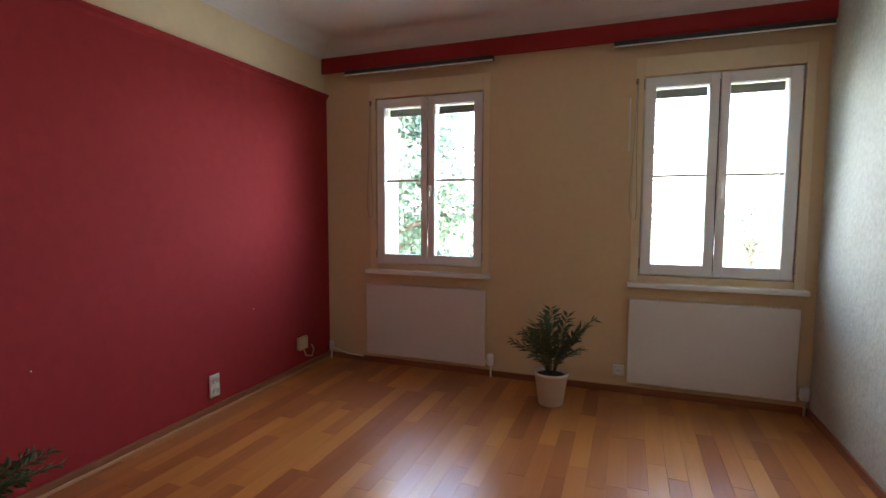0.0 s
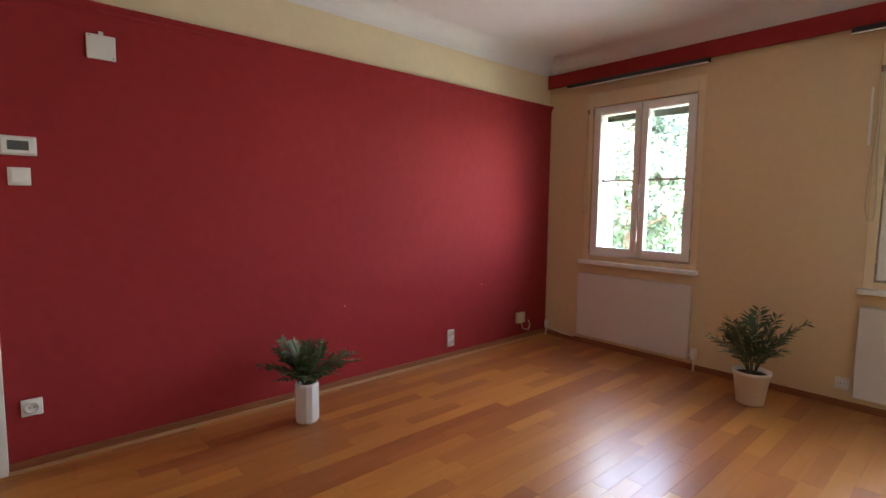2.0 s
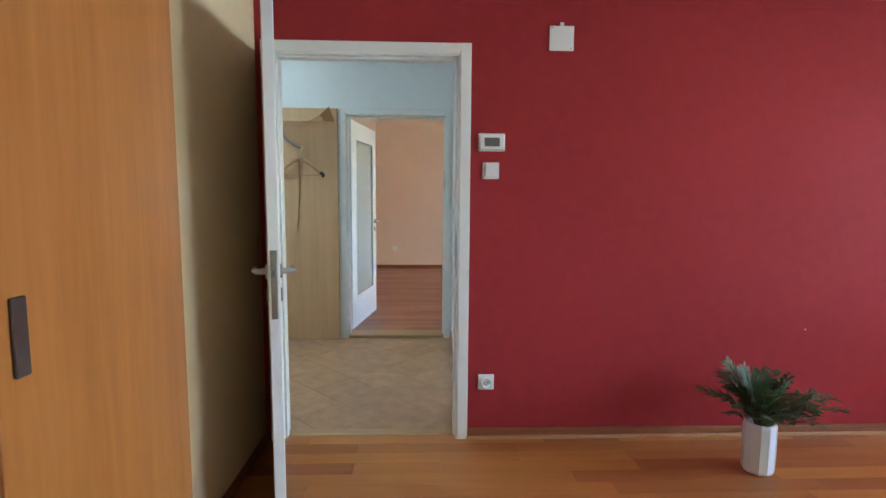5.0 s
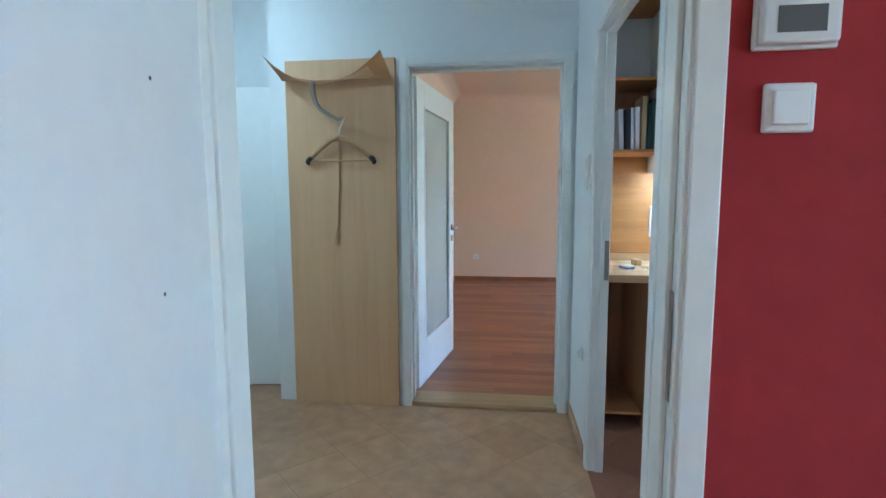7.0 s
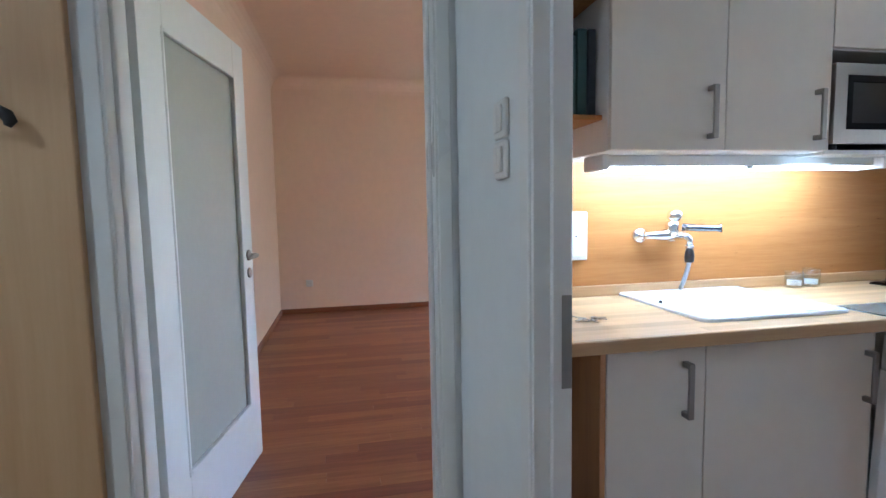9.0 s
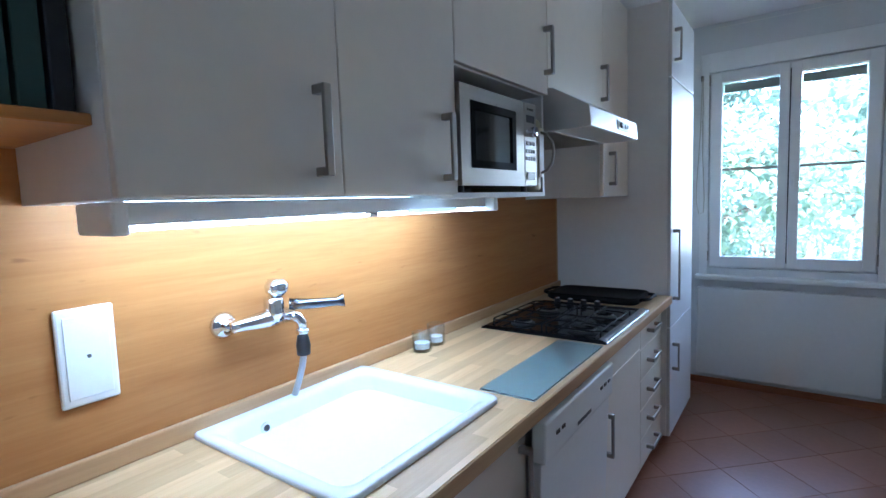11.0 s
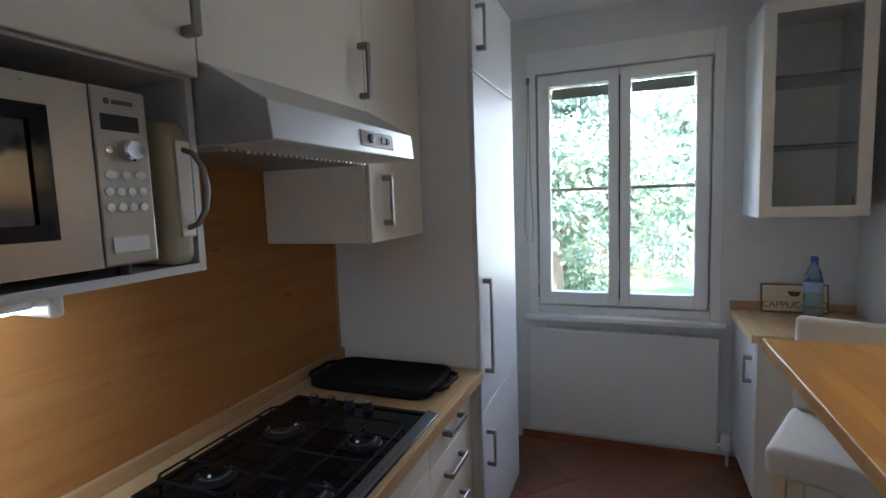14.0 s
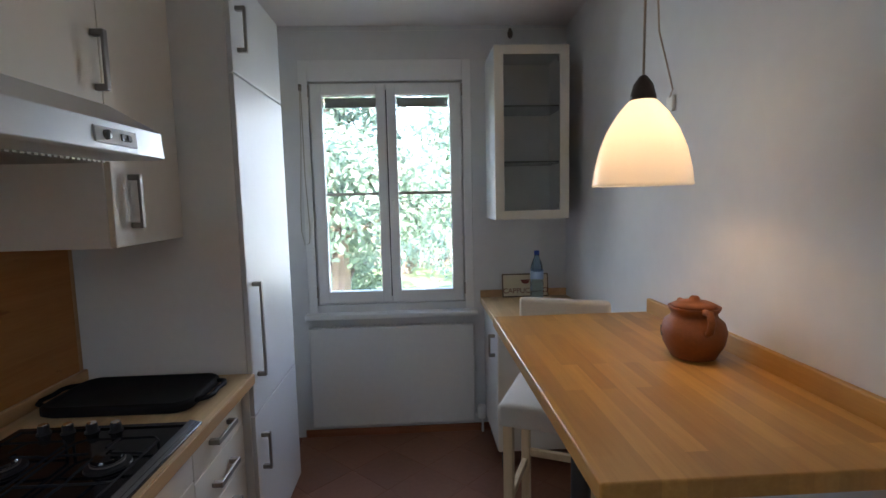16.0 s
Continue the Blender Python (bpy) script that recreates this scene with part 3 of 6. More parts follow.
# ---- windows ----
def window(name, cx, wall_y, label):
    """A two-leaf casement window with a fixed frame, sashes, one bar per pane, handle and sill."""
    t = thing(name, label, "window", (cx, wall_y, Z0))
    tagged(t, kind="structure")
    x0, x1, y = cx - HW, cx + HW, wall_y
    fr = bmesh.new()
    add_box(fr, (x0, y + 0.025, Z0), (x0 + 0.045, y + 0.10, Z1), 0.003)
    add_box(fr, (x1 - 0.045, y + 0.025, Z0), (x1, y + 0.10, Z1), 0.003)
    add_box(fr, (x0 + 0.045, y + 0.025, Z1 - 0.045), (x1 - 0.045, y + 0.10, Z1), 0.003)
    add_box(fr, (x0 + 0.045, y + 0.025, Z0), (x1 - 0.045, y + 0.10, Z0 + 0.045), 0.003)
    add_box(fr, (cx - 0.035, y + 0.070, Z0 + 0.045), (cx + 0.035, y + 0.098, Z1 - 0.045), 0.002)
    part("window_frame", fr, PVC, t)
    # dark strip stands in for the shade between the two sashes
    part("seam_shade", box((cx - 0.006, y + 0.030, Z0 + 0.02), (cx + 0.006, y + 0.0695, Z1 - 0.02), 0), RUBBER, t)
    for a, b in ((x0 + 0.008, cx - 0.0035), (cx + 0.0035, x1 - 0.008)):
        s = bmesh.new()
        gl, gr = (a + 0.072, b - 0.058) if a < cx - 0.1 else (a + 0.058, b - 0.072)
        add_box(s, (a, y + 0.003, Z0 + 0.01), (gl, y + 0.068, Z1 - 0.008), 0.006, 2)
        add_box(s, (gr, y + 0.003, Z0 + 0.01), (b, y + 0.068, Z1 - 0.008), 0.006, 2)
        add_box(s, (gl - 0.002, y + 0.004, Z1 - 0.078), (gr + 0.002, y + 0.067, Z1 - 0.0085), 0.004, 2)
        add_box(s, (gl - 0.002, y + 0.004, Z0 + 0.0105), (gr + 0.002, y + 0.067, Z0 + 0.085), 0.004, 2)
        sash = part("sash", s, PVC, t)
        g = part("pane", box((gl - 0.004, y + 0.045, Z0 + 0.08), (gr + 0.004, y + 0.049, Z1 - 0.074), 0), PANE, sash)
        g.visible_shadow = False
        part("glazing_bar", box((gl, y + 0.034, 1.574), (gr, y + 0.058, 1.592), 0.003), STEEL, sash, "thin grey bar across the pane")
        part("shutter_edge", box((gl + 0.002, y + 0.11, Z1 - 0.135), (gr - 0.002, y + 0.125, Z1 - 0.075), 0.003), SHUTTER, t, "dark lower edge of the raised roller shutter")
    h = bmesh.new()
    add_box(h, (cx + 0.012, y - 0.008, 1.46), (cx + 0.036, y + 0.004, 1.54), 0.005, 2)
    add_box(h, (cx + 0.017, y - 0.035, 1.52), (cx + 0.031, y - 0.006, 1.535), 0.004, 2)
    add_box(h, (cx + 0.016, y - 0.042, 1.425), (cx + 0.032, y - 0.028, 1.538), 0.006, 2)
    part("handle", h, PVC, t, "white window handle")
    for z in (Z0 + 0.05, Z1 - 0.09):
        for x in (x0 - 0.006, x1 - 0.006):
            part("hinge", box((x, y - 0.006, z), (x + 0.012, y + 0.004, z + 0.075), 0.004, 2), STEEL, t)
    part("window_sill", box((cx - 0.548, y - 0.075, 0.795), (cx + 0.548, y + 0.03, 0.828), 0.006, 2), PVC, t, "white window sill board")
    casing = bmesh.new()
    add_box(casing, (cx - 0.53, y - 0.006, 0.828), (x0 - 0.001, y + 0.001, 2.40), 0.002)
    add_box(casing, (x1 + 0.001, y - 0.006, 0.828), (cx + 0.53, y + 0.001, 2.40), 0.002)
    add_box(casing, (x0 - 0.001, y - 0.012, Z1 + 0.002), (x1 + 0.001, y + 0.001, 2.40), 0.003)
    part("casing", casing, PVC if name.endswith("kitchen") else CREAMLT, t, "flat casing with the shutter box above")
    cord = bmesh.new()
    xc = x0 - 0.045
    add_tube(cord, [(xc, y - 0.02, 2.25), (xc - 0.006, y - 0.022, 1.9), (xc - 0.028, y - 0.022, 1.5), (xc - 0.030, y - 0.022, 1.36), (xc - 0.012, y - 0.022, 1.27),
                    (xc + 0.016, y - 0.022, 1.28), (xc + 0.022, y - 0.022, 1.38), (xc + 0.008, y - 0.022, 1.7), (xc + 0.006, y - 0.02, 2.25)], 0.0028, 6)
    part("shutter_cord", cord, CORD, t, "hanging grey cord loop of the roller shutter")
    part("cord_guide", box((xc - 0.008, y - 0.022, 2.215), (xc + 0.010, y - 0.006, 2.255), 0.004, 2), CAPBR, t, "dark cord guide")
    return t


window("window_1", WIN["one"], YN, "white two-leaf casement window above a flat radiator cover")
window("window_two", WIN["two"], YN, "white two-leaf casement window beside the rough plaster wall").name = "window_2"
window("window_kitchen", WIN["kitchen"], YKN, "white two-leaf casement window at the end of the kitchen").name = "window_3"
structure("window_4_sill", box((WIN["peach"] - 0.8, YKN - 0.07, 0.58), (WIN["peach"] + 0.8, YKN + 0.02, 0.615), 0.006), PVC, "white sill of the far room's window")

# ---- radiators, pelmet, rails ----
def radiator(cx, y, z0, z1, x0, x1, label):
    t = thing("radiator", label, "radiator", (cx, y, z0), "flat radiators under the windows")
    bm = bmesh.new()
    add_box(bm, (x0, y - 0.042, z0), (x1, y - 0.016, z1), 0.008, 3)
    part("front_panel", bm, CARCASS, t)
    part("back_panel", box((x0 + 0.01, y - 0.0155, z0 + 0.01), (x1 - 0.01, y - 0.001, z1 - 0.012), 0.002), CARCASS, t)
    top = bmesh.new()
    for i in range(int((x1 - x0 - 0.06) / 0.03)):
        add_box(top, (x0 + 0.03 + i * 0.03, y - 0.040, z1 + 0.0005), (x0 + 0.048 + i * 0.03, y - 0.006, z1 + 0.004), 0)
    part("top_grille", top, CARCASS, t)
    v = bmesh.new()
    add_lathe(v, [(0.0, 0), (0.024, 0.002), (0.028, 0.012), (0.029, 0.07), (0.024, 0.088), (0.0, 0.090)], (0, 0, 0), 20, pose(x1 + 0.045, y - 0.036, z0 + 0.015, 0, 0, 0))
    add_tube(v, [(x1 + 0.05, y - 0.03, z0 + 0.03), (x1 + 0.05, y - 0.03, -0.002)], 0.008, 8)
    add_tube(v, [(x1 + 0.05, y - 0.03, z0 + 0.04), (x1 - 0.002, y - 0.03, z0 + 0.04)], 0.009, 8)
    part("valve", v, PVC, t, "white thermostat valve", True)
    return t


radiator(-1.733, YN, 0.085, 0.70, -2.263, -1.190, "flat white radiator panel below the first window")
radiator(0.414, YN, 0.090, 0.705, -0.120, 0.925, "flat white radiator panel beside the plaster wall")
radiator(-3.912, YKN, 0.080, 0.735, -4.445, -3.388, "flat white radiator panel below the kitchen window")
v = bmesh.new()
add_lathe(v, [(0.0, 0), (0.018, 0.002), (0.021, 0.03), (0.021, 0.075), (0.015, 0.085), (0.0, 0.086)], (-2.615, YN - 0.045, 0.075), 16)
add_tube(v, [(-2.615, YN - 0.045, 0.08), (-2.62, YN - 0.045, -0.002)], 0.008)
add_tube(v, [(-2.615, YN - 0.040, 0.10), (-2.45, YN - 0.030, 0.055), (-2.30, YN - 0.028, 0.05)], 0.006)
tagged(obj("radiator_valve", v, PVC, None, "", True), "white pipe valve standing in the red corner", "valve")
pel = thing("pelmet", "dark red painted wooden pelmet beam above both windows", "pelmet", (-0.8, YN, 2.505))
part("board", box((XR + 0.002, YN - 0.075, 2.505), (XE - 0.001, YN - 0.052, 2.632), 0.003), RED, pel)
part("top_board", box((XR + 0.002, YN - 0.052, 2.612), (XE - 0.001, YN - 0.0005, 2.632), 0.002), RED, pel)
for a, b in ((-2.41, -1.13), (-0.27, 0.99)):
    tr = thing("curtain_rail", "black and white curtain rail under the red pelmet", "curtain rail", (a, YN - 0.09, 2.48), "curtain rails")
    part("rail", box((a, YN - 0.115, 2.466), (b, YN - 0.060, 2.4995), 0.002), BLACK, tr)
    part("lip", box((a, YN - 0.117, 2.456), (b, YN - 0.108, 2.4655), 0.001), PVC, tr, "white front lip")
    part("bracket", box((a + 0.1, YN - 0.060, 2.488), (a + 0.13, YN - 0.0005, 2.4985), 0.001), STEEL, tr)
    part("bracket", box((b - 0.13, YN - 0.060, 2.488), (b - 0.1, YN - 0.0005, 2.4985), 0.001), STEEL, tr)
    part("track_groove", box((a + 0.02, YN - 0.100, 2.4635), (b - 0.02, YN - 0.090, 2.4658), 0), BLACK, tr)


# ---- switches and sockets ----
def plate(name, label, category, centre, size, face, kind="socket", material=SOCKW):
    """A wall plate; face is the outward axis: '+x', '-x', '+y', '-y'."""
    t = thing(name, label, category, centre)
    rot = {"+x": 90, "-x": -90, "+y": 180, "-y": 0}[face]
    m = Matrix.Translation(centre) @ pose(0, 0, 0, 0, 0, rot)
    w, h = size
    part("plate", box((-w / 2, -0.012, -h / 2), (w / 2, 0.0, h / 2), 0.005, 2, m), material, t)
    n = max(1, round(h / w)) if kind == "socket" else 1
    if kind == "socket":
        for i in range(n):
            zc = (i - (n - 1) / 2) * w * 0.9
            b = bmesh.new()
            add_lathe(b, [(0.0, -0.001), (w * 0.26, -0.001), (w * 0.26, 0.010), (w * 0.30, 0.012), (w * 0.30, 0.0)], (0, 0, 0), 20, m @ Matrix.Translation((0, -0.0125, zc)) @ pose(0, 0, 0, 90, 0, 0))
            part("insert", b, material, t)
            for dx in (-0.0095, 0.0095):
                part("pin_hole", lathe([(0, 0), (0.003, 0), (0.003, 0.002), (0, 0.002)], (0, 0, 0), 10, m @ Matrix.Translation((dx, -0.0125, zc)) @ pose(0, 0, 0, 90, 0, 0)), BLACK, t)
    elif kind == "switch":
        part("rocker", box((-w * 0.34, -0.018, -h * 0.34), (-0.0006, -0.0122, h * 0.34), 0.003, 2, m), material, t)
        part("rocker", box((0.0006, -0.018, -h * 0.34), (w * 0.34, -0.0122, h * 0.34), 0.003, 2, m), material, t)
    elif kind == "single switch":
        part("rocker", box((-w * 0.35, -0.019, -h * 0.35), (w * 0.35, -0.0122, h * 0.35), 0.004, 2, m), material, t)
    elif kind == "cover":
        part("cover", box((-w * 0.38, -0.015, -h * 0.42), (w * 0.38, -0.0122, h * 0.42), 0.002, 2, m), material, t)
        part("screw", lathe([(0, 0), (0.004, 0), (0.004, 0.002), (0, 0.002)], (0, 0, 0), 10, m @ Matrix.Translation((0, -0.0152, 0)) @ pose(0, 0, 0, 90, 0, 0)), SCREEN, t)
    elif kind == "thermostat":
        part("body", box((-w * 0.46, -0.028, -h * 0.43), (w * 0.46, -0.0121, h * 0.43), 0.007, 3, m), material, t)
        part("display", box((-w * 0.28, -0.0295, -h * 0.24), (w * 0.28, -0.0282, h * 0.24), 0.001, 1, m), SCREEN, t, "grey display")
    return t


plate("thermostat", "white room thermostat with a grey display on the red wall", "thermostat", (XR, -0.212, 1.60), (0.140, 0.092), "+x", "thermostat")
plate("light_switch", "white single light switch on the red wall", "light switch", (XR, -0.214, 1.455), (0.086, 0.086), "+x", "single switch")
plate("socket", "white wall socket beside the doorway", "socket", (XR, -0.222, 0.318), (0.086, 0.086), "+x")
plate("socket", "white double socket low on the red wall", "socket", (XR, 2.594, 0.182), (0.080, 0.150), "+x")
plate("socket", "white socket low beside the radiator", "socket", (-0.178, YN, 0.165), (0.080, 0.080), "-y")
jb = thing("junction_box", "yellowed junction box with a loose cable", "junction box", (XR, 3.52, 0.23))
part("box", box((XR, 3.465, 0.180), (XR + 0.035, 3.575, 0.285), 0.006, 2), SOCKY, jb)
part("cable", tube([(XR + 0.02, 3.53, 0.182), (XR + 0.03, 3.55, 0.12), (XR + 0.04, 3.62, 0.10), (XR + 0.03, 3.66, 0.15), (XR + 0.02, 3.64, 0.19)], 0.006), SOCKY, jb)
wp = thing("cover_plate", "square white blanking plate high on the red wall", "cover plate", (XR, 0.138, 2.126))
part("plate", box((XR, 0.075, 2.064), (XR + 0.010, 0.201, 2.187), 0.004, 2), SOCKW, wp)
part("hook_tab", box((XR + 0.001, 0.128, 2.186), (XR + 0.008, 0.150, 2.205), 0.003, 2), SOCKW, wp)
for dy, dz in ((-0.05, 0.05), (0.05, -0.05)):
    part("screw", lathe([(0, 0), (0.004, 0), (0.004, 0.0015), (0, 0.002)], (0, 0, 0), 10, pose(XR + 0.010, 0.138 + dy, 2.126 + dz, 0, 90, 0)), STEEL, wp)
plate("light_switch", "white light switch on the hall wall", "light switch", (-4.172, YH, 1.455), (0.080, 0.082), "-y", "switch")
plate("light_switch", "white lower light switch on the hall wall", "light switch", (-4.172, YH, 1.368), (0.080, 0.082), "-y", "switch")
plate("socket", "white socket low on the hall wall", "socket", (-4.21, YH, 0.50), (0.06, 0.06), "-y")
plate("socket", "white socket on the far peach wall", "socket", (-9.18, -1.10, 0.38), (0.082, 0.082), "+x")


# ---- doors ----
def lever(parent, m, side, material, label="steel lever handle"):
    """A lever handle with rose and key rose; m puts the leaf's face at y=0, outward -y; side turns the lever."""
    b = bmesh.new()
    add_lathe(b, [(0, 0), (0.026, 0), (0.026, 0.007), (0.022, 0.010), (0.011, 0.010), (0.010, 0.045), (0, 0.046)], (0, 0, 0), 18, m @ pose(0, 0, 0, 90, 0, 0))
    pts = [m @ Vector(p) for p in ((0, -0.042, 0), (side * 0.02, -0.048, 0), (side * 0.06, -0.048, -0.002), (side * 0.125, -0.046, -0.004))]
    add_tube(b, pts, [0.0095, 0.0095, 0.009, 0.008], 10)
    h = part("door_handle", b, material, parent, label, True)
    k = bmesh.new()
    add_lathe(k, [(0, 0), (0.025, 0), (0.025, 0.006), (0.021, 0.008), (0, 0.008)], (0, 0, 0), 18, m @ pose(0, 0, -0.085, 90, 0, 0))
    part("key_rose", k, material, parent, "", True)
    return h


def leaf(name, hinge, angle, width, height, base, label, panel=None, hand=1, thick=0.04):
    """A door leaf from its hinge point along the direction angle (degrees); hand: +1 thickness to the left of that direction."""
    t = thing(name, label, "door", (hinge[0], hinge[1], base))
    tagged(t, kind="structure")
    m = Matrix.Translation((hinge[0], hinge[1], base)) @ pose(0, 0, 0, 0, 0, angle)
    y0, y1 = (0, thick) if hand > 0 else (-thick, 0)
    if panel is None:
        b = box((0, y0, 0), (width, y1, height), 0.004, 2, m)
        part("leaf", b, LACQH, t)
    else:
        a0, a1, z0, z1 = panel
        b = bmesh.new()
        for q in (((0, y0, 0), (a0, y1, height)), ((a1, y0, 0), (width, y1, height)), ((a0, y0, 0), (a1, y1, z0)), ((a0, y0, z1), (a1, y1, height))):
            add_box(b, q[0], q[1], 0.0015, 1, m)
        part("leaf", b, LACQH, t)
        part("glass_panel", box((a0 - 0.003, y0 + 0.017, z0 - 0.003), (a1 + 0.003, y1 - 0.017, z1 + 0.003), 0, 1, m), FROST, t, "frosted glass panel")
        for yy in (y0 - 0.004, y1 - 0.008):
            bead = bmesh.new()
            add_box(bead, (a0 - 0.012, yy, z0 - 0.012), (a0 + 0.004, yy + 0.012, z1 + 0.012), 0.003, 1, m)
            add_box(bead, (a1 - 0.004, yy, z0 - 0.012), (a1 + 0.012, yy + 0.012, z1 + 0.012), 0.003, 1, m)
            add_box(bead, (a0 + 0.004, yy, z0 - 0.012), (a1 - 0.004, yy + 0.012, z0 + 0.004), 0.003, 1, m)
            add_box(bead, (a0 + 0.004, yy, z1 - 0.004), (a1 - 0.004, yy + 0.012, z1 + 0.012), 0.003, 1, m)
            part("glazing_bead", bead, LACQH, t)
    hz = 1.05 - base
    lever(t, m @ Matrix.Translation((width - 0.06, y0, hz)), -1, STEEL)
    lever(t, m @ Matrix.Translation((width - 0.06, y1, hz)) @ pose(0, 0, 0, 0, 0, 180), 1, STEEL)
    part("lock_plate", box((width - 0.0005, (y0 + y1) / 2 - 0.011, hz - 0.16), (width + 0.0025, (y0 + y1) / 2 + 0.011, hz + 0.08), 0.003, 2, m), STEEL, t, "steel lock face plate")
    part("latch", box((width + 0.0026, (y0 + y1) / 2 - 0.007, hz - 0.012), (width + 0.010, (y0 + y1) / 2 + 0.007, hz + 0.012), 0.003, 2, m), NICKEL, t)
    for z in (0.22, height - 0.25):
        part("hinge", lathe([(0, 0), (0.009, 0), (0.009, 0.10), (0, 0.10)], (0, 0, 0), 12, m @ Matrix.Translation((-0.004, y1 if hand < 0 else y0, z))), STEEL, t)
    return t


d1 = leaf("door_1", (-2.645, -1.354), 16.4, 0.92, 2.015, 0.008, "white lacquered door standing wide open into the living room", None, 1)
for u_, z_ in ((0.262, 1.48), (0.258, 1.15)):
    part("screw_hole", lathe([(0, 0), (0.0035, 0), (0.0035, 0.001), (0, 0.0013)], (0, 0, 0), 10, Matrix.Translation((-2.645, -1.354, z_)) @ pose(0, 0, 0, 0, 0, 16.4) @ pose(u_, 0.0402, 0, -90, 0, 0)), RUBBER, d1)
leaf("door_2", (-4.830, -1.288), 171.0, 0.90, 2.015, 0.028, "white door with a frosted glass panel, open into the peach room", (0.155, 0.77, 0.30, 1.845), -1)
leaf("door_4", (-4.900, -2.150), -82.0, 0.70, 2.00, 0.008, "plain white door standing open against the hall wall", None, 1)
# wardrobe beside the door
wd = thing("wardrobe", "orange cherry veneered wardrobe against the cream wall", "wardrobe", (-0.75, YS, 0))
part("body", box((-1.296, YS + 0.002, 0.0), (-0.20, -1.176, 2.34), 0.003), WARDR, wd)
for a, b in ((-1.296, -0.752), (-0.748, -0.20)):
    dr = part("door", box((a, -1.1755, 0.06), (b, -1.155, 2.335), 0.004, 2), WARDR, wd)
    c = -0.795 if a < -1 else -0.705
    hb = bmesh.new()
    add_box(hb, (c - 0.014, -1.1545, 1.045), (c + 0.014, -1.148, 1.165), 0.006, 3)
    part("recessed_pull", hb, CAPBR, dr, "dark recessed pull")


# ---- potted plants ----
def frond_plant(fol, stems, origin, count, length, rise, seed, slim=0.085, lean=(0.45, 1.15), leaf_len=0.27):
    """Palm-like fronds with paired slim leaflets."""
    rnd = random.Random(seed)
    o = Vector(origin)
    for i in range(count):
        ang = 2 * math.pi * i / count + rnd.uniform(-0.35, 0.35)
        L = length * rnd.uniform(0.75, 1.15)
        tilt = rnd.uniform(*lean)
        out = Vector((math.cos(ang), math.sin(ang), 0))
        pts = []
        for k in range(9):
            s = k / 8
            pts.append(o + out * (0.02 + L * s * math.sin(tilt) * (0.6 + 0.5 * s)) + Vector((0, 0, rise * L * (s * math.cos(tilt * 0.8) * 1.35 - 0.42 * s * s * tilt))))
        add_tube(stems, pts, [0.004 - 0.0003 * k for k in range(9)], 5)
        for k in range(2, 9):
            for sgn in (-1, 1):
                for sub in (0.0, 0.33, 0.67):
                    if k == 8 and sub:
                        continue
                    base = pts[k].lerp(pts[min(k + 1, 8)], sub)
                    d = (pts[min(k + 1, 8)] - pts[k - 1]).normalized()
                    side = d.cross(Vector((0, 0, 1))).normalized() * sgn
                    ll = L * leaf_len * (1.1 - abs(k - 5) / 8) * rnd.uniform(0.8, 1.15)
                    dirv = (side * 0.8 + d * rnd.uniform(0.5, 0.9) + Vector((0, 0, rnd.uniform(-0.45, 0.40)))).normalized()
                    w = dirv.cross(d).cross(dirv).normalized() * ll * slim
                    up = Vector((0, 0, 0.012 * L))
                    a = fol.verts.new(base)
                    b = fol.verts.new(base + dirv * ll * 0.42 + w)
                    c = fol.verts.new(base + dirv * ll * 0.45 + up)
                    e = fol.verts.new(base + dirv * ll * 0.42 - w)
                    f = fol.verts.new(base + dirv * ll - up)
                    fol.faces.new((a, b, c)); fol.faces.new((a, c, e)); fol.faces.new((b, f, c)); fol.faces.new((c, f, e))


pp = thing("potted_palm", "small palm in a cream plastic pot on the parquet", "potted plant", (-0.61, 3.545, 0))
part("pot", lathe([(0.078, 0), (0.084, 0.004), (0.112, 0.205), (0.118, 0.208), (0.120, 0.228), (0.112, 0.230), (0.108, 0.200), (0.0, 0.200)], (-0.61, 3.545, 0.0), 32), POTW, pp, "", True)
part("soil", lathe([(0.106, 0.2005), (0.07, 0.208), (0.0, 0.212)], (-0.61, 3.545, 0.0), 20), SOIL, pp)
fo, st = bmesh.new(), bmesh.new()
frond_plant(fo, st, (-0.61, 3.545, 0.205), 16, 0.35, 1.05, 4, 0.10, (0.3, 1.0))
part("stalk", st, STEM, pp)
tagged(part("foliage", fo, LEAF, pp, "dark green slim leaflets"), kind="stuff")
vp = thing("vase_plant", "green fern fronds in a faceted white ceramic vase", "potted plant", (-2.295, 1.065, 0))
va = bmesh.new()
add_lathe(va, [(0.052, 0), (0.066, 0.006), (0.072, 0.02), (0.072, 0.235), (0.066, 0.250), (0.058, 0.250), (0.058, 0.215), (0.0, 0.215)], (-2.295, 1.065, 0), 12)
part("vase", va, CERAMIC, vp)
fo, st = bmesh.new(), bmesh.new()
frond_plant(fo, st, (-2.295, 1.065, 0.222), 20, 0.25, 0.95, 11, 0.15, (0.25, 1.0), 0.26)
frond_plant(fo, st, (-2.285, 1.075, 0.226), 10, 0.31, 0.95, 12, 0.13, (0.7, 1.1), 0.22)
part("stalk", st, STEM, vp)
tagged(part("foliage", fo, LEAF, vp, "dark green slim leaflets"), kind="stuff")

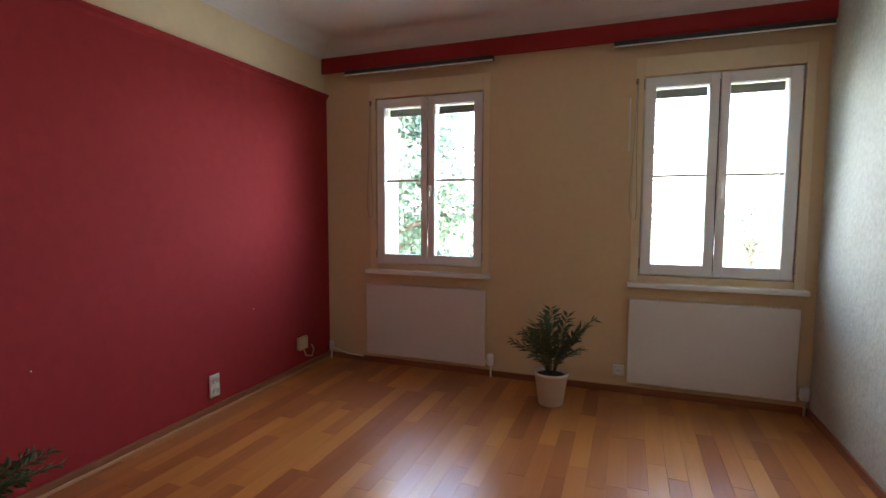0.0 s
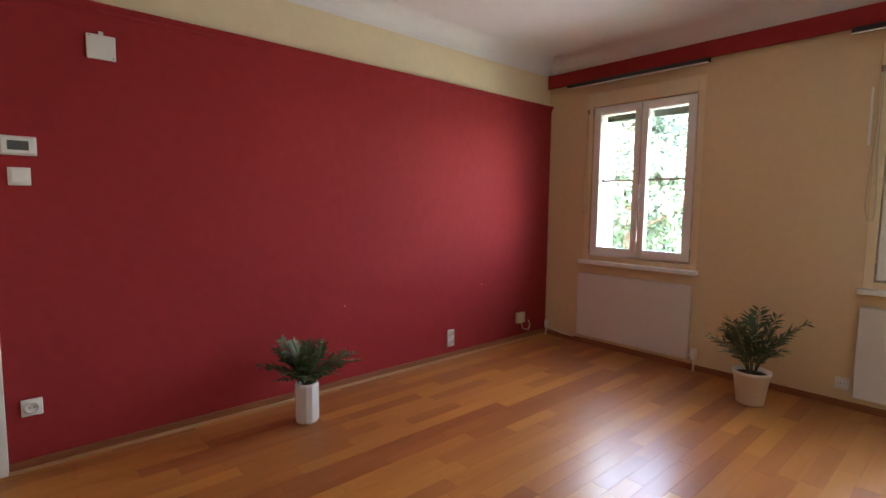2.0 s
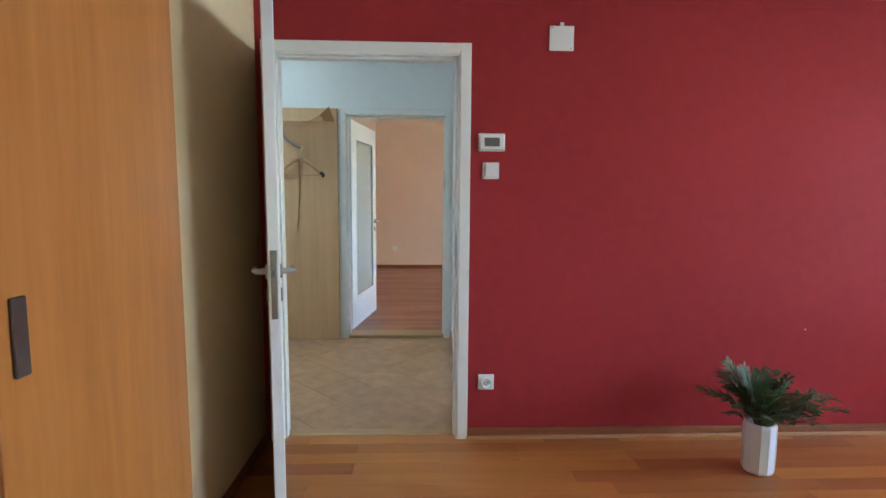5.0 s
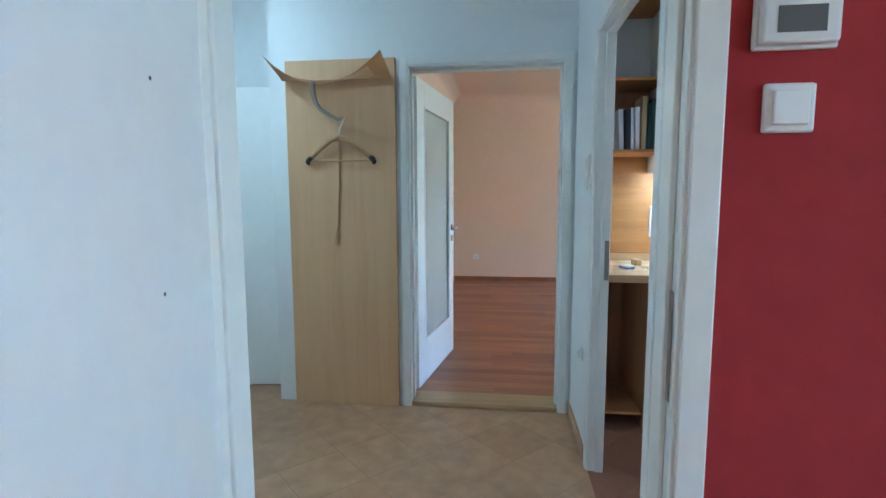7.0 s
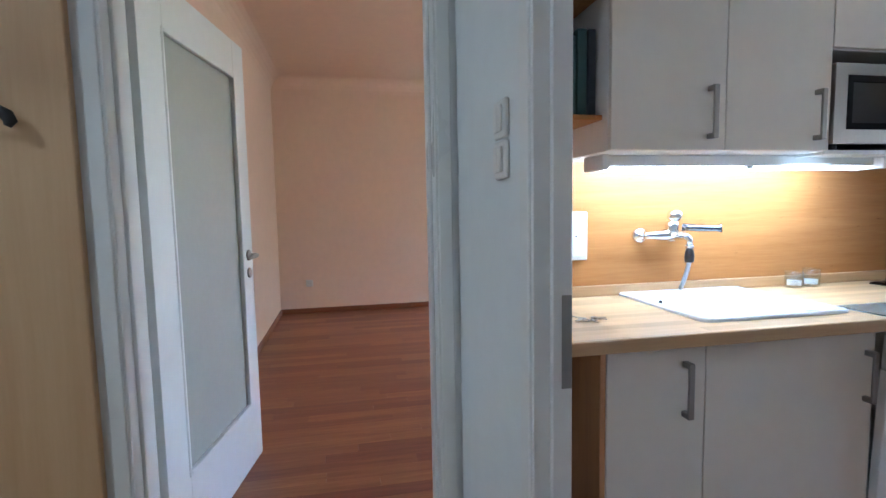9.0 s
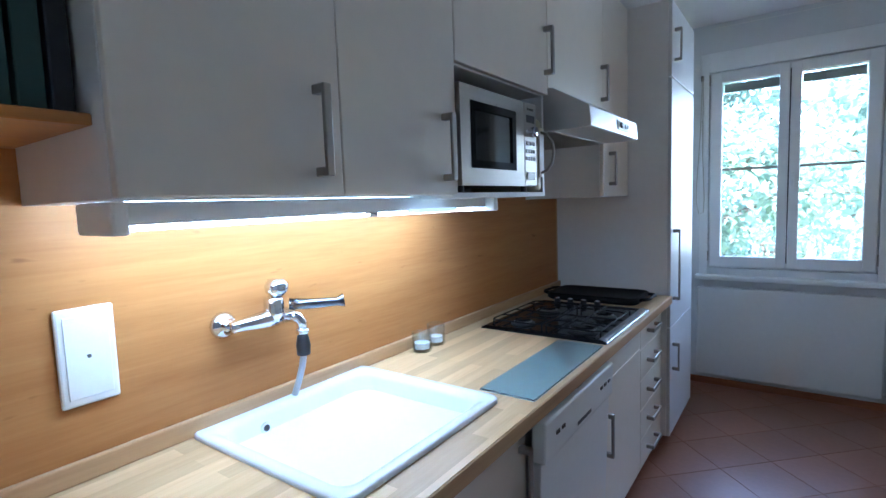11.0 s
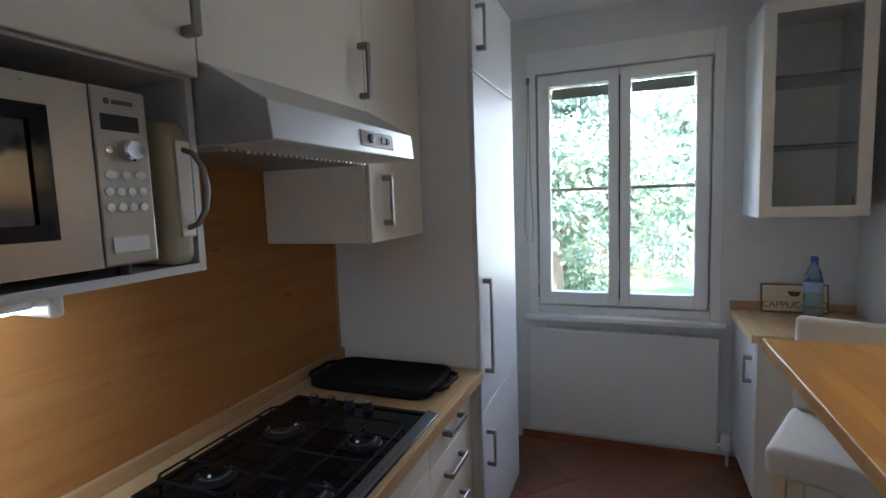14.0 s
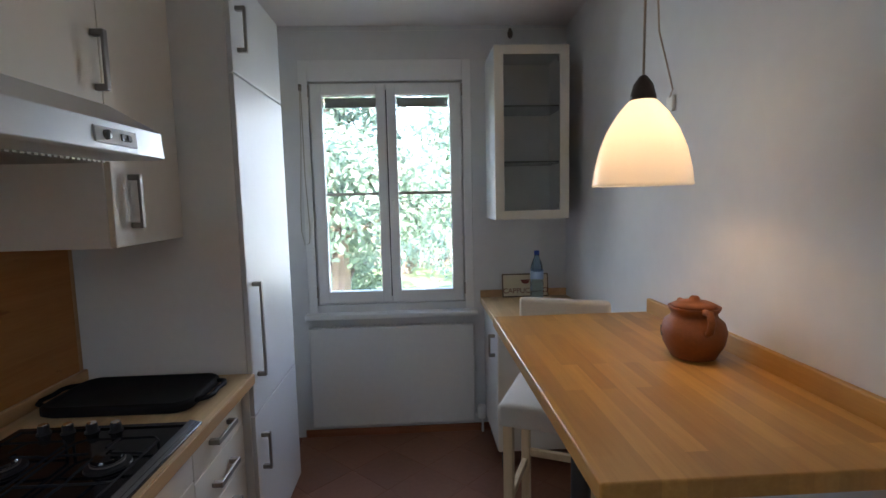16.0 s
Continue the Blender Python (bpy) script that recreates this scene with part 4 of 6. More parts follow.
# ---- coat rack in the hall ----
cr = thing("coat_rack", "tall beech coat rack panel with a curved hat shelf", "coat rack", (XH, -1.68, 0))
part("panel", box((XH + 0.001, -2.005, 0.0), (XH + 0.030, -1.338, 2.10), 0.003), BEECH, cr)
bm = bmesh.new()
NX, NY = 16, 14
grid = {}
for i in range(NX + 1):
    for j in range(NY + 1):
        u, w = i / NX, j / NY
        yy = -2.02 + 0.66 * u
        grid[i, j] = bm.verts.new((XH + 0.031 + 0.26 * w, yy, 1.985 + w * (0.085 - 0.165 * (1 - (2 * u - 1) ** 2))))
for i in range(NX):
    for j in range(NY):
        if 2 <= i <= NX - 3 and j in (3, 5, 7, 9, 11):
            continue
        bm.faces.new((grid[i, j], grid[i + 1, j], grid[i + 1, j + 1], grid[i, j + 1]))
bmesh.ops.solidify(bm, geom=bm.faces, thickness=0.009)
part("hat_shelf", bm, BEECH, cr, "curved slotted beech shelf", True)
part("coat_hook", tube([(XH + 0.10, -1.806, 1.965), (XH + 0.10, -1.802, 1.88), (XH + 0.095, -1.792, 1.838), (XH + 0.09, -1.768, 1.805), (XH + 0.085, -1.715, 1.772), (XH + 0.08, -1.665, 1.745), (XH + 0.08, -1.645, 1.758)],
                       [0.014, 0.014, 0.013, 0.012, 0.011, 0.010, 0.009], 10), STEEL, cr, "bent steel hook", True)
part("strap", tube([(XH + 0.045, -1.675, 1.68), (XH + 0.038, -1.682, 1.4), (XH + 0.038, -1.695, 1.15), (XH + 0.045, -1.715, 1.01)], 0.005, 6), HANGW, cr, "thin brown hanging strap")
hg = thing("coat_hanger", "wooden coat hanger with black ends on the steel hook", "coat hanger", (XH + 0.16, -1.60, 1.5))
hx, hy = XH + 0.075, -1.664
part("hook_wire", tube([(hx, hy - 0.006, 1.745), (hx, hy + 0.016, 1.772), (hx, hy + 0.034, 1.755), (hx, hy + 0.018, 1.725), (hx, hy + 0.002, 1.69), (hx, hy, 1.650)], 0.0028, 6), CHROME, hg)
for s in (-1, 1):
    part("shoulder", tube([(hx, hy + s * 0.004, 1.645), (hx - 0.003, hy + s * 0.055, 1.630), (hx - 0.010, hy + s * 0.12, 1.580), (hx - 0.015, hy + s * 0.185, 1.524)], [0.018, 0.015, 0.012, 0.011], 10), HANGW, hg, "", True)
    part("end_cap", tube([(hx - 0.014, hy + s * 0.176, 1.532), (hx - 0.016, hy + s * 0.196, 1.518), (hx - 0.016, hy + s * 0.203, 1.503), (hx - 0.014, hy + s * 0.196, 1.490)], [0.013, 0.0165, 0.015, 0.008], 10), RUBBER, hg, "black rubber end", True)
part("trouser_bar", tube([(hx - 0.014, hy - 0.19, 1.512), (hx - 0.014, hy + 0.19, 1.512)], 0.006, 8), HANGW, hg)


# ---- kitchen: handles and cabinet units ----
def bow_handle(parent, at, length, out="+x", along="z", material=NICKEL):
    """A flat bracket handle; at is its middle on the front's face."""
    b = bmesh.new()
    m = Matrix.Translation(at) @ {"+x": pose(0, 0, 0, 0, 0, 0), "-x": pose(0, 0, 0, 0, 0, 180), "-y": pose(0, 0, 0, 0, 0, -90)}[out] @ (pose(0, 0, 0, 90, 0, 0) if along == "y" else Matrix())
    h = length / 2
    add_box(b, (0.0, -0.009, h - 0.018), (0.034, 0.009, h), 0.002, 1, m)
    add_box(b, (0.0, -0.009, -h), (0.034, 0.009, -h + 0.018), 0.002, 1, m)
    add_box(b, (0.028, -0.010, -h), (0.037, 0.010, h), 0.003, 2, m)
    return part("handle", b, material, parent, "flat matt nickel handle")


def unit(name, label, category, y0, y1, z0, z1, front, doors, back=XKW, group="", body_mat=CARCASS, open_niche=None):
    """A cabinet against the west wall. doors: list of (y0, y1, z0, z1, handle or None); handle: (y, z, length, along)."""
    t = thing(name, label, category, (front, (y0 + y1) / 2, z0), group)
    th = 0.016
    bx1 = front - 0.019
    part("side_panel", box((back + 0.002, y0 + 0.0006, z0), (bx1, y0 + th, z1), 0.001), body_mat, t)
    part("side_panel", box((back + 0.002, y1 - th, z0), (bx1, y1 - 0.0006, z1), 0.001), body_mat, t)
    part("bottom_panel", box((back + 0.002, y0 + th, z0), (bx1 - 0.001, y1 - th, z0 + th), 0.001), body_mat, t)
    part("top_panel", box((back + 0.002, y0 + th, z1 - th), (bx1 - 0.001, y1 - th, z1), 0.001), body_mat, t)
    part("back_panel", box((back + 0.002, y0 + th, z0 + th), (back + 0.01, y1 - th, z1 - th), 0), body_mat, t)
    if open_niche:
        part("shelf", box((back + 0.01, y0 + th, open_niche), (bx1 - 0.001, y1 - th, open_niche + th), 0.001), body_mat, t)
    for a, c, e, f, h in doors:
        d = part("door", box((bx1 + 0.0005, a + 0.0015, e + 0.0015), (front, c - 0.0015, f - 0.0015), 0.003, 2), FRONT, t)
        if h:
            bow_handle(d, (front, h[0], h[1]), h[2], "+x", h[3])
    return t


FL, FU = -4.440, -4.615
UL = "off-white base cabinet with nickel handle under the beech worktop"
UU = "off-white wall cabinet with a flat nickel handle"
unit("base_cabinet", "narrow off-white base cabinet beside the open wood niche", "cabinet", 0.10, 0.436, 0.09, 0.838, FL, [(0.10, 0.436, 0.09, 0.835, (0.362, 0.695, 0.175, "z"))], group="base cabinets")
unit("base_cabinet", "off-white sink cabinet with nickel handle beside the dishwasher", "cabinet", 0.436, 1.083, 0.09, 0.838, FL, [(0.436, 1.083, 0.09, 0.835, (1.045, 0.678, 0.175, "z"))], group="base cabinets")
unit("base_cabinet", "off-white cabinet with a drawer front below the hob", "cabinet", 1.695, 2.30, 0.09, 0.838, FL,
     [(1.695, 2.30, 0.70, 0.835, None), (1.695, 2.30, 0.09, 0.70, (1.76, 0.50, 0.175, "z"))], group="base cabinets")
unit("drawer_unit", "off-white stack of five drawers with nickel handles", "drawers", 2.30, 2.727, 0.09, 0.838, FL,
     [(2.30, 2.727, 0.09 + i * 0.149, 0.09 + (i + 1) * 0.149, (2.50, 0.165 + i * 0.149, 0.17, "y")) for i in range(5)], group="base cabinets")
TALLF = -4.395
tall = unit("tall_fridge_cabinet", "tall off-white built-in fridge cabinet with satin doors", "fridge cabinet", 2.735, 3.385, 0.09, 2.41, TALLF, [])
for z0, z1, hz, hl, mt in ((0.09, 0.70, 0.53, 0.155, FRIDGE), (0.703, 2.022, 1.04, 0.385, FRIDGE), (2.027, 2.41, 2.195, 0.17, FRIDGE)):
    d = part("door", box((TALLF - 0.0185, 2.737, z0 + 0.001), (TALLF, 3.383, z1 - 0.001), 0.003, 2), mt, tall)
    bow_handle(d, (TALLF, 2.80, hz), hl)
unit("wall_cabinet", UU + " above the sink", "cabinet", 0.205, 0.630, 1.44, 2.41, FU, [(0.205, 0.630, 1.44, 2.41, (0.566, 1.565, 0.175, "z"))], group="wall cabinets")
unit("wall_cabinet", UU + " beside the microwave", "cabinet", 0.630, 1.055, 1.44, 2.41, FU, [(0.630, 1.055, 1.44, 2.41, (0.992, 1.563, 0.175, "z"))], group="wall cabinets")
unit("microwave_cabinet", "off-white wall cabinet with an open niche holding the microwave", "cabinet", 1.055, 1.672, 1.43, 2.41, FU, [(1.055, 1.672, 1.80, 2.41, (1.645, 1.953, 0.17, "z"))], group="wall cabinets", open_niche=1.797)
unit("wall_cabinet", UU + " above the cooker hood", "cabinet", 1.672, 2.313, 1.83, 2.41, FU, [(1.672, 2.313, 1.83, 2.41, (2.285, 1.947, 0.165, "z"))], group="wall cabinets")
unit("wall_cabinet", UU + " beside the tall fridge", "cabinet", 2.313, 2.733, 1.42, 2.41, FU, [(2.313, 2.733, 1.42, 2.41, (2.405, 1.557, 0.165, "z"))], group="wall cabinets")
structure("plinth", box((-4.515, 0.10, 0.0), (-4.50, 3.38, 0.0895), 0.001), ALDERZ, "wood plinth under the base units")
# open niche and bookshelf
ni = thing("open_niche", "open wood lined niche at the end of the worktop", "shelf", (-4.7, -0.03, 0))
part("side_panel", box((XKW + 0.002, 0.080, 0.0), (FL, 0.0992, 0.838), 0.002), ALDERZ, ni)
part("side_panel", box((XKW + 0.002, YKS + 0.001, 0.0), (-4.62, YKS + 0.02, 0.838), 0.002), ALDERZ, ni)
part("bottom_board", box((XKW + 0.002, YKS + 0.021, 0.06), (-4.50, 0.079, 0.076), 0.002), ALDERZ, ni)
part("back_board", box((XKW + 0.002, YKS + 0.021, 0.0765), (XKW + 0.012, 0.079, 0.838), 0), ALDERZ, ni)
bs = thing("bookshelf", "open alder wood shelf with a few books", "bookshelf", (-4.85, 0, 1.44))
part("side_panel", box((XKW + 0.0125, YKS + 0.001, 0.926), (-4.70, YKS + 0.020, 2.41), 0.002), ALDERZ, bs)
for z in (1.545, 1.945, 2.392):
    part("shelf", box((XKW + 0.0125, YKS + 0.0205, z), (-4.665, 0.2035, z + 0.017), 0.002), ALDER, bs)
part("back_board", box((XKW + 0.0125, YKS + 0.0205, 1.562), (XKW + 0.02, 0.2035, 1.945), 0), ALDERZ, bs)
rnd = random.Random(5)
y = 0.198
for i, mt in enumerate((BOOKB, BOOKD, BOOKD, BOOKC, BOOKA, BOOKA, BOOKB, BOOKA)):
    w, h = rnd.uniform(0.016, 0.034), rnd.uniform(0.22, 0.31)
    dp = rnd.uniform(0.16, 0.22)
    bk = thing("book", "%s book standing on the shelf" % {BOOKA.name: "white paperback", BOOKB.name: "dark bound", BOOKC.name: "tan bound", BOOKD.name: "dark green bound"}[mt.name], "book", (-4.70, y, 1.562), "books")
    lean = pose(-4.70, y, 1.5625, rnd.uniform(0, 3.0) if i > 3 else 0, 0, 0)
    part("cover", box((-dp, -w, 0), (0, -0.0005, h), 0.002, 1, lean), mt, bk)
    part("pages", box((-dp - 0.0006, -w + 0.003, 0.004), (-0.006, -0.0035, h + 0.0008), 0, 1, lean), PAPER, bk)
    y -= w + 0.006

# ---- worktop, sink, backsplash ----
SX0, SX1, SY0, SY1 = -5.03, -4.490, 0.472, 1.048
wt = thing("worktop", "beech stave worktop along the kitchen units", "worktop", (-4.7, 1.3, 0.84))
part("board", slab("z", (XKW + 0.001, -4.391), (YKS + 0.0215, 2.733), (0.84, 0.88), [(SX0 + 0.02, SX1 - 0.02, SY0 + 0.02, SY1 - 0.02)]), COUNTER, wt)
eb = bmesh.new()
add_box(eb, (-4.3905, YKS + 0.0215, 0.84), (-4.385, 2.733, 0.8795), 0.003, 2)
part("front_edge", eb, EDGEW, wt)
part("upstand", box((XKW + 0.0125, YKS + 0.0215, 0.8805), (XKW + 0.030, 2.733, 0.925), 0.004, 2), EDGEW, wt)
spl = thing("backsplash", "warm alder wood backsplash panel behind the worktop", "backsplash", (XKW, 1.3, 0.88))
part("panel", box((XKW + 0.0005, YKS + 0.0215, 0.881), (XKW + 0.012, 2.712, 1.82), 0.001), ALDER, spl)
part("edge_strip", box((XKW + 0.0005, 2.7125, 0.881), (XKW + 0.0128, 2.733, 1.82), 0.002), EDGEW, spl)
sk = thing("sink", "white ceramic inset sink in the worktop", "sink", (-4.77, 0.77, 0.88))
bm = bmesh.new()


def rrect(x0, x1, y0, y1, r, z, n=5):
    out = []
    for cx, cy, a0 in ((x1 - r, y1 - r, 0), (x0 + r, y1 - r, 90), (x0 + r, y0 + r, 180), (x1 - r, y0 + r, 270)):
        for k in range(n + 1):
            a = radians(a0 + 90 * k / n)
            out.append(bm.verts.new((cx + r * math.cos(a), cy + r * math.sin(a), z)))
    return out


loops = [rrect(SX0, SX1, SY0, SY1, 0.035, 0.8805), rrect(SX0, SX1, SY0, SY1, 0.035, 0.889), rrect(SX0 + 0.006, SX1 - 0.006, SY0 + 0.006, SY1 - 0.006, 0.032, 0.893),
         rrect(SX0 + 0.045, SX1 - 0.032, SY0 + 0.032, SY1 - 0.032, 0.04, 0.891), rrect(SX0 + 0.055, SX1 - 0.042, SY0 + 0.042, SY1 - 0.042, 0.05, 0.875),
         rrect(SX0 + 0.075, SX1 - 0.062, SY0 + 0.062, SY1 - 0.062, 0.06, 0.715), rrect(SX0 + 0.11, SX1 - 0.10, SY0 + 0.10, SY1 - 0.10, 0.06, 0.700)]
for p, q in zip(loops, loops[1:]):
    for i in range(len(p)):
        bm.faces.new((p[i], p[(i + 1) % len(p)], q[(i + 1) % len(q)], q[i]))
bm.faces.new(loops[-1])
part("basin", bm, CERAMIC, sk, "", True)
part("overflow_ring", lathe([(0.0, 0.002), (0.009, 0.002), (0.009, 0.005), (0.015, 0.005), (0.016, 0.0)], (0, 0, 0), 18, pose(SX0 + 0.0594, SY0 + 0.17, 0.848, 0, 84, 0)), CHROME, sk, "chrome overflow ring")
part("overflow_hole", lathe([(0.0, 0.003), (0.0085, 0.003), (0.0085, 0.0), (0, 0)], (0, 0, 0), 14, pose(SX0 + 0.0600, SY0 + 0.17, 0.848, 0, 84, 0)), BLACK, sk)
part("drain", lathe([(0.0, 0.0), (0.03, 0.0), (0.034, 0.003), (0.038, 0.0), (0.038, -0.002)], (-4.77, 0.77, 0.7015), 20), CHROME, sk)
gb = tagged(obj("glass_cutting_board", box((-4.580, 1.078, 0.8806), (-4.408, 1.652, 0.8862), 0.002, 2), TEAL), "pale green frosted glass board on the worktop", "cutting board")
# pale green film, lightened further for the tube's reflection on the glass
gb2 = part("backing_film", box((-4.579, 1.079, 0.8802), (-4.409, 1.651, 0.8805), 0), mat("pale green film with tube reflection", (0.60, 0.70, 0.70), 0.5), gb)

# ---- tap ----
# the chrome lever's dark reflections are put into its base colour
DARKREFL = mat("chrome with dark reflections in its colour", (0.22, 0.24, 0.28), 0.14, metal=1.0)
tp = thing("wall_tap", "chrome wall-mounted mixer tap with a pull-out hose", "tap", (XKW + 0.012, 0.70, 1.13))
for y in (0.578, 0.728):
    b = bmesh.new()
    add_lathe(b, [(0, 0), (0.034, 0), (0.034, 0.006), (0.026, 0.016), (0.014, 0.020), (0.014, 0.055), (0, 0.055)], (0, 0, 0), 20, pose(XKW + 0.012, y, 1.13, 0, 90, 0))
    part("wall_rose", b, CHROME, tp, "", True)
b = bmesh.new()
add_tube(b, [(XKW + 0.068, 0.565, 1.132), (XKW + 0.068, 0.60, 1.132), (XKW + 0.068, 0.66, 1.132), (XKW + 0.068, 0.745, 1.132)], [0.014, 0.017, 0.024, 0.020], 14)
add_lathe(b, [(0.0, 0), (0.024, 0), (0.026, 0.02), (0.026, 0.055), (0.020, 0.06), (0, 0.06)], (XKW + 0.072, 0.69, 1.128), 18)
part("body", b, CHROME, tp, "", True)
part("knob", lathe([(0, 0), (0.020, 0.0), (0.030, 0.012), (0.031, 0.030), (0.022, 0.044), (0, 0.047)], (XKW + 0.075, 0.70, 1.190), 20), CHROME, tp, "round chrome knob", True)
part("lever", tube([(XKW + 0.095, 0.72, 1.165), (XKW + 0.13, 0.77, 1.160), (XKW + 0.16, 0.83, 1.158), (XKW + 0.17, 0.845, 1.160)], [0.016, 0.014, 0.012, 0.019], 10), DARKREFL, tp, "", True)
part("outlet", tube([(XKW + 0.070, 0.735, 1.128), (XKW + 0.085, 0.752, 1.122), (XKW + 0.090, 0.760, 1.108), (XKW + 0.090, 0.762, 1.088)], [0.017, 0.016, 0.015, 0.014], 12), CHROME, tp, "", True)
part("collar", lathe([(0.015, 0), (0.018, 0.003), (0.018, 0.012), (0.015, 0.015), (0, 0.015)], (XKW + 0.090, 0.762, 1.074), 18), CHROME, tp, "", True)
part("spray_head", lathe([(0, -0.05), (0.018, -0.048), (0.020, -0.02), (0.016, 0.0), (0.013, 0.01), (0, 0.01)], (XKW + 0.090, 0.762, 1.064), 16), BLACK, tp, "black and chrome spray head", True)
part("hose", tube([(XKW + 0.090, 0.762, 1.02), (XKW + 0.082, 0.760, 0.98), (XKW + 0.066, 0.757, 0.935), (XKW + 0.048, 0.755, 0.896)], 0.009, 10), HOSE, tp, "grey shower hose", True)

# ---- dishwasher ----
dw = thing("dishwasher", "white dishwasher with its door slightly ajar", "dishwasher", (-4.45, 1.39, 0))
dm = Matrix.Translation((-4.452, 0, 0.10)) @ pose(0, 0, 0, 0, 2.2, 0)
part("body", box((XKW + 0.02, 1.088, 0.012), (-4.478, 1.690, 0.835), 0.002), CARCASS, dw)
dd = part("door", box((0.0, 1.090, 0.0), (0.030, 1.688, 0.60), 0.004, 2, dm), CARCASS, dw)
part("control_panel", box((0.0, 1.090, 0.601), (0.042, 1.688, 0.722), 0.008, 3, dm), CARCASS, dd)
part("grip", box((0.0425, 1.33, 0.622), (0.044, 1.45, 0.634), 0.001, 1, dm), BLACK, dd)
for i, y in enumerate((1.16, 1.20, 1.54, 1.58, 1.62)):
    part("button", box((0.0425, y, 0.664), (0.046, y + 0.022, 0.676), 0.001, 1, dm), SCREEN if i != 4 else BLACK, dd)
part("latch", box((0.004, 1.37, 0.7225), (0.026, 1.41, 0.734), 0.003, 1, dm), STEEL, dd)

# ---- hob ----
# the window's blue-grey reflection on the hob's bevel goes into this metal's tint
POLISHED = mat("dark steel with window reflection tint", (0.30, 0.32, 0.36), 0.16, metal=0.9, vary=0.03)
DARKMET = mat("dark burner metal", (0.008, 0.008, 0.009), 0.4, metal=0.2)
hb = thing("gas_hob", "black enamel gas hob with four burners in the worktop", "hob", (-4.67, 1.97, 0.88))
HX0, HX1, HY0, HY1 = -4.938, -4.404, 1.680, 2.302
bm = bmesh.new()
lps = []
for ins, z in ((0.0, 0.8806), (0.0, 0.886), (0.012, 0.893), (0.030, 0.893), (0.036, 0.889)):
    lps.append([bm.verts.new(p) for p in ((HX0 + ins, HY0 + ins, z), (HX1 - ins, HY0 + ins, z), (HX1 - ins, HY1 - ins, z), (HX0 + ins, HY1 - ins, z))])
for p, q in zip(lps, lps[1:]):
    for i in range(4):
        bm.faces.new((p[i], p[(i + 1) % 4], q[(i + 1) % 4], q[i]))
bm.faces.new(lps[-1])
part("plate", bm, ENAMEL, hb)
for bx_, by_, r in ((-4.80, 1.80, 0.032), (-4.80, 2.06, 0.038), (-4.535, 1.80, 0.045), (-4.535, 2.06, 0.034)):
    bu = part("burner", lathe([(r + 0.020, 0.0), (r + 0.018, 0.006), (r + 0.004, 0.008), (r + 0.004, 0.016), (0, 0.016)], (bx_, by_, 0.889), 24), DARKMET, hb, "dark metal burner ring")
    part("burner_cap", lathe([(r, 0.0), (r + 0.003, 0.003), (r, 0.009), (0, 0.011)], (bx_, by_, 0.9052), 24), ENAMEL, bu)
    part("spreader", lathe([(r + 0.005, 0.0), (r + 0.006, 0.004), (r + 0.001, 0.0062), (0, 0.0062)], (bx_, by_, 0.899), 24), STEEL, bu, "grey metal flame spreader")
# two long grates of round bars, each over two burners
for x0, x1 in ((-4.905, -4.684), (-4.664, -4.444)):
    g = bmesh.new()
    y0, y1, z, r = 1.712, 2.150, 0.916, 0.0034
    c = 0.02
    add_tube(g, [(x0 + c, y0, z), (x1 - c, y0, z), (x1, y0 + c, z), (x1, y1 - c, z), (x1 - c, y1, z), (x0 + c, y1, z), (x0, y1 - c, z), (x0, y0 + c, z), (x0 + c, y0, z)], r, 6)
    xm = (x0 + x1) / 2
    add_tube(g, [(x0, 1.93, z), (x1, 1.93, z)], r, 6)
    for by_ in (1.80, 2.06):
        add_tube(g, [(x0, by_, z), (x0 + 0.02, by_, z + 0.004), (xm - 0.028, by_, z + 0.006)], r, 6)
        add_tube(g, [(x1, by_, z), (x1 - 0.02, by_, z + 0.004), (xm + 0.028, by_, z + 0.006)], r, 6)
    for ya, yb in ((y0, 1.772), (1.93, 1.828), (1.93, 2.032), (y1, 2.088)):
        add_tube(g, [(xm, ya, z), (xm, ya + (yb - ya) * 0.3, z + 0.004), (xm, yb, z + 0.006)], r, 6)
    for x in (x0, x1):
        for y in (y0 + c, y1 - c):
            add_tube(g, [(x, y, z), (x, y, 0.8895)], r, 6)
    part("pan_support", g, IRON, hb)
for i in range(4):
    kn = part("knob", lathe([(0.019, 0), (0.019, 0.004), (0.015, 0.006), (0.0145, 0.024), (0.012, 0.027), (0, 0.027)], (-4.835 + i * 0.068, 2.258, 0.8892), 18), BLACK, hb)
    part("cap", lathe([(0.0125, 0.0), (0.012, 0.002), (0, 0.0025)], (-4.835 + i * 0.068, 2.258, 0.9165), 16), CHROME, kn)
part("front_trim", box((-0.016, HY0 + 0.006, -0.0015), (0.016, HY1 - 0.006, 0.0015), 0.001, 1, pose(HX1 - 0.017, 0, 0.8925, 0, 14, 0)), POLISHED, hb, "sloping front strip tinted with the window's reflection")
# griddle tray
gr = thing("griddle_tray", "black cast griddle tray with cut-out handles on the worktop", "griddle", (-4.72, 2.57, 0.88))
bm = bmesh.new()
lps = []
for ins, z in ((0.012, 0.8805), (0.0, 0.890), (0.0, 0.911), (0.006, 0.917), (0.016, 0.916), (0.022, 0.911)):
    lps.append(rrect(-4.955 + ins, -4.475 - ins, 2.372 + ins, 2.660 - ins, 0.05, z))
for p, q in zip(lps, lps[1:]):
    for i in range(len(p)):
        bm.faces.new((p[i], p[(i + 1) % len(p)], q[(i + 1) % len(q)], q[i]))
bm.faces.new(lps[-1]); bm.faces.new(lps[0][::-1])
part("pan", bm, IRON, gr, "", True)
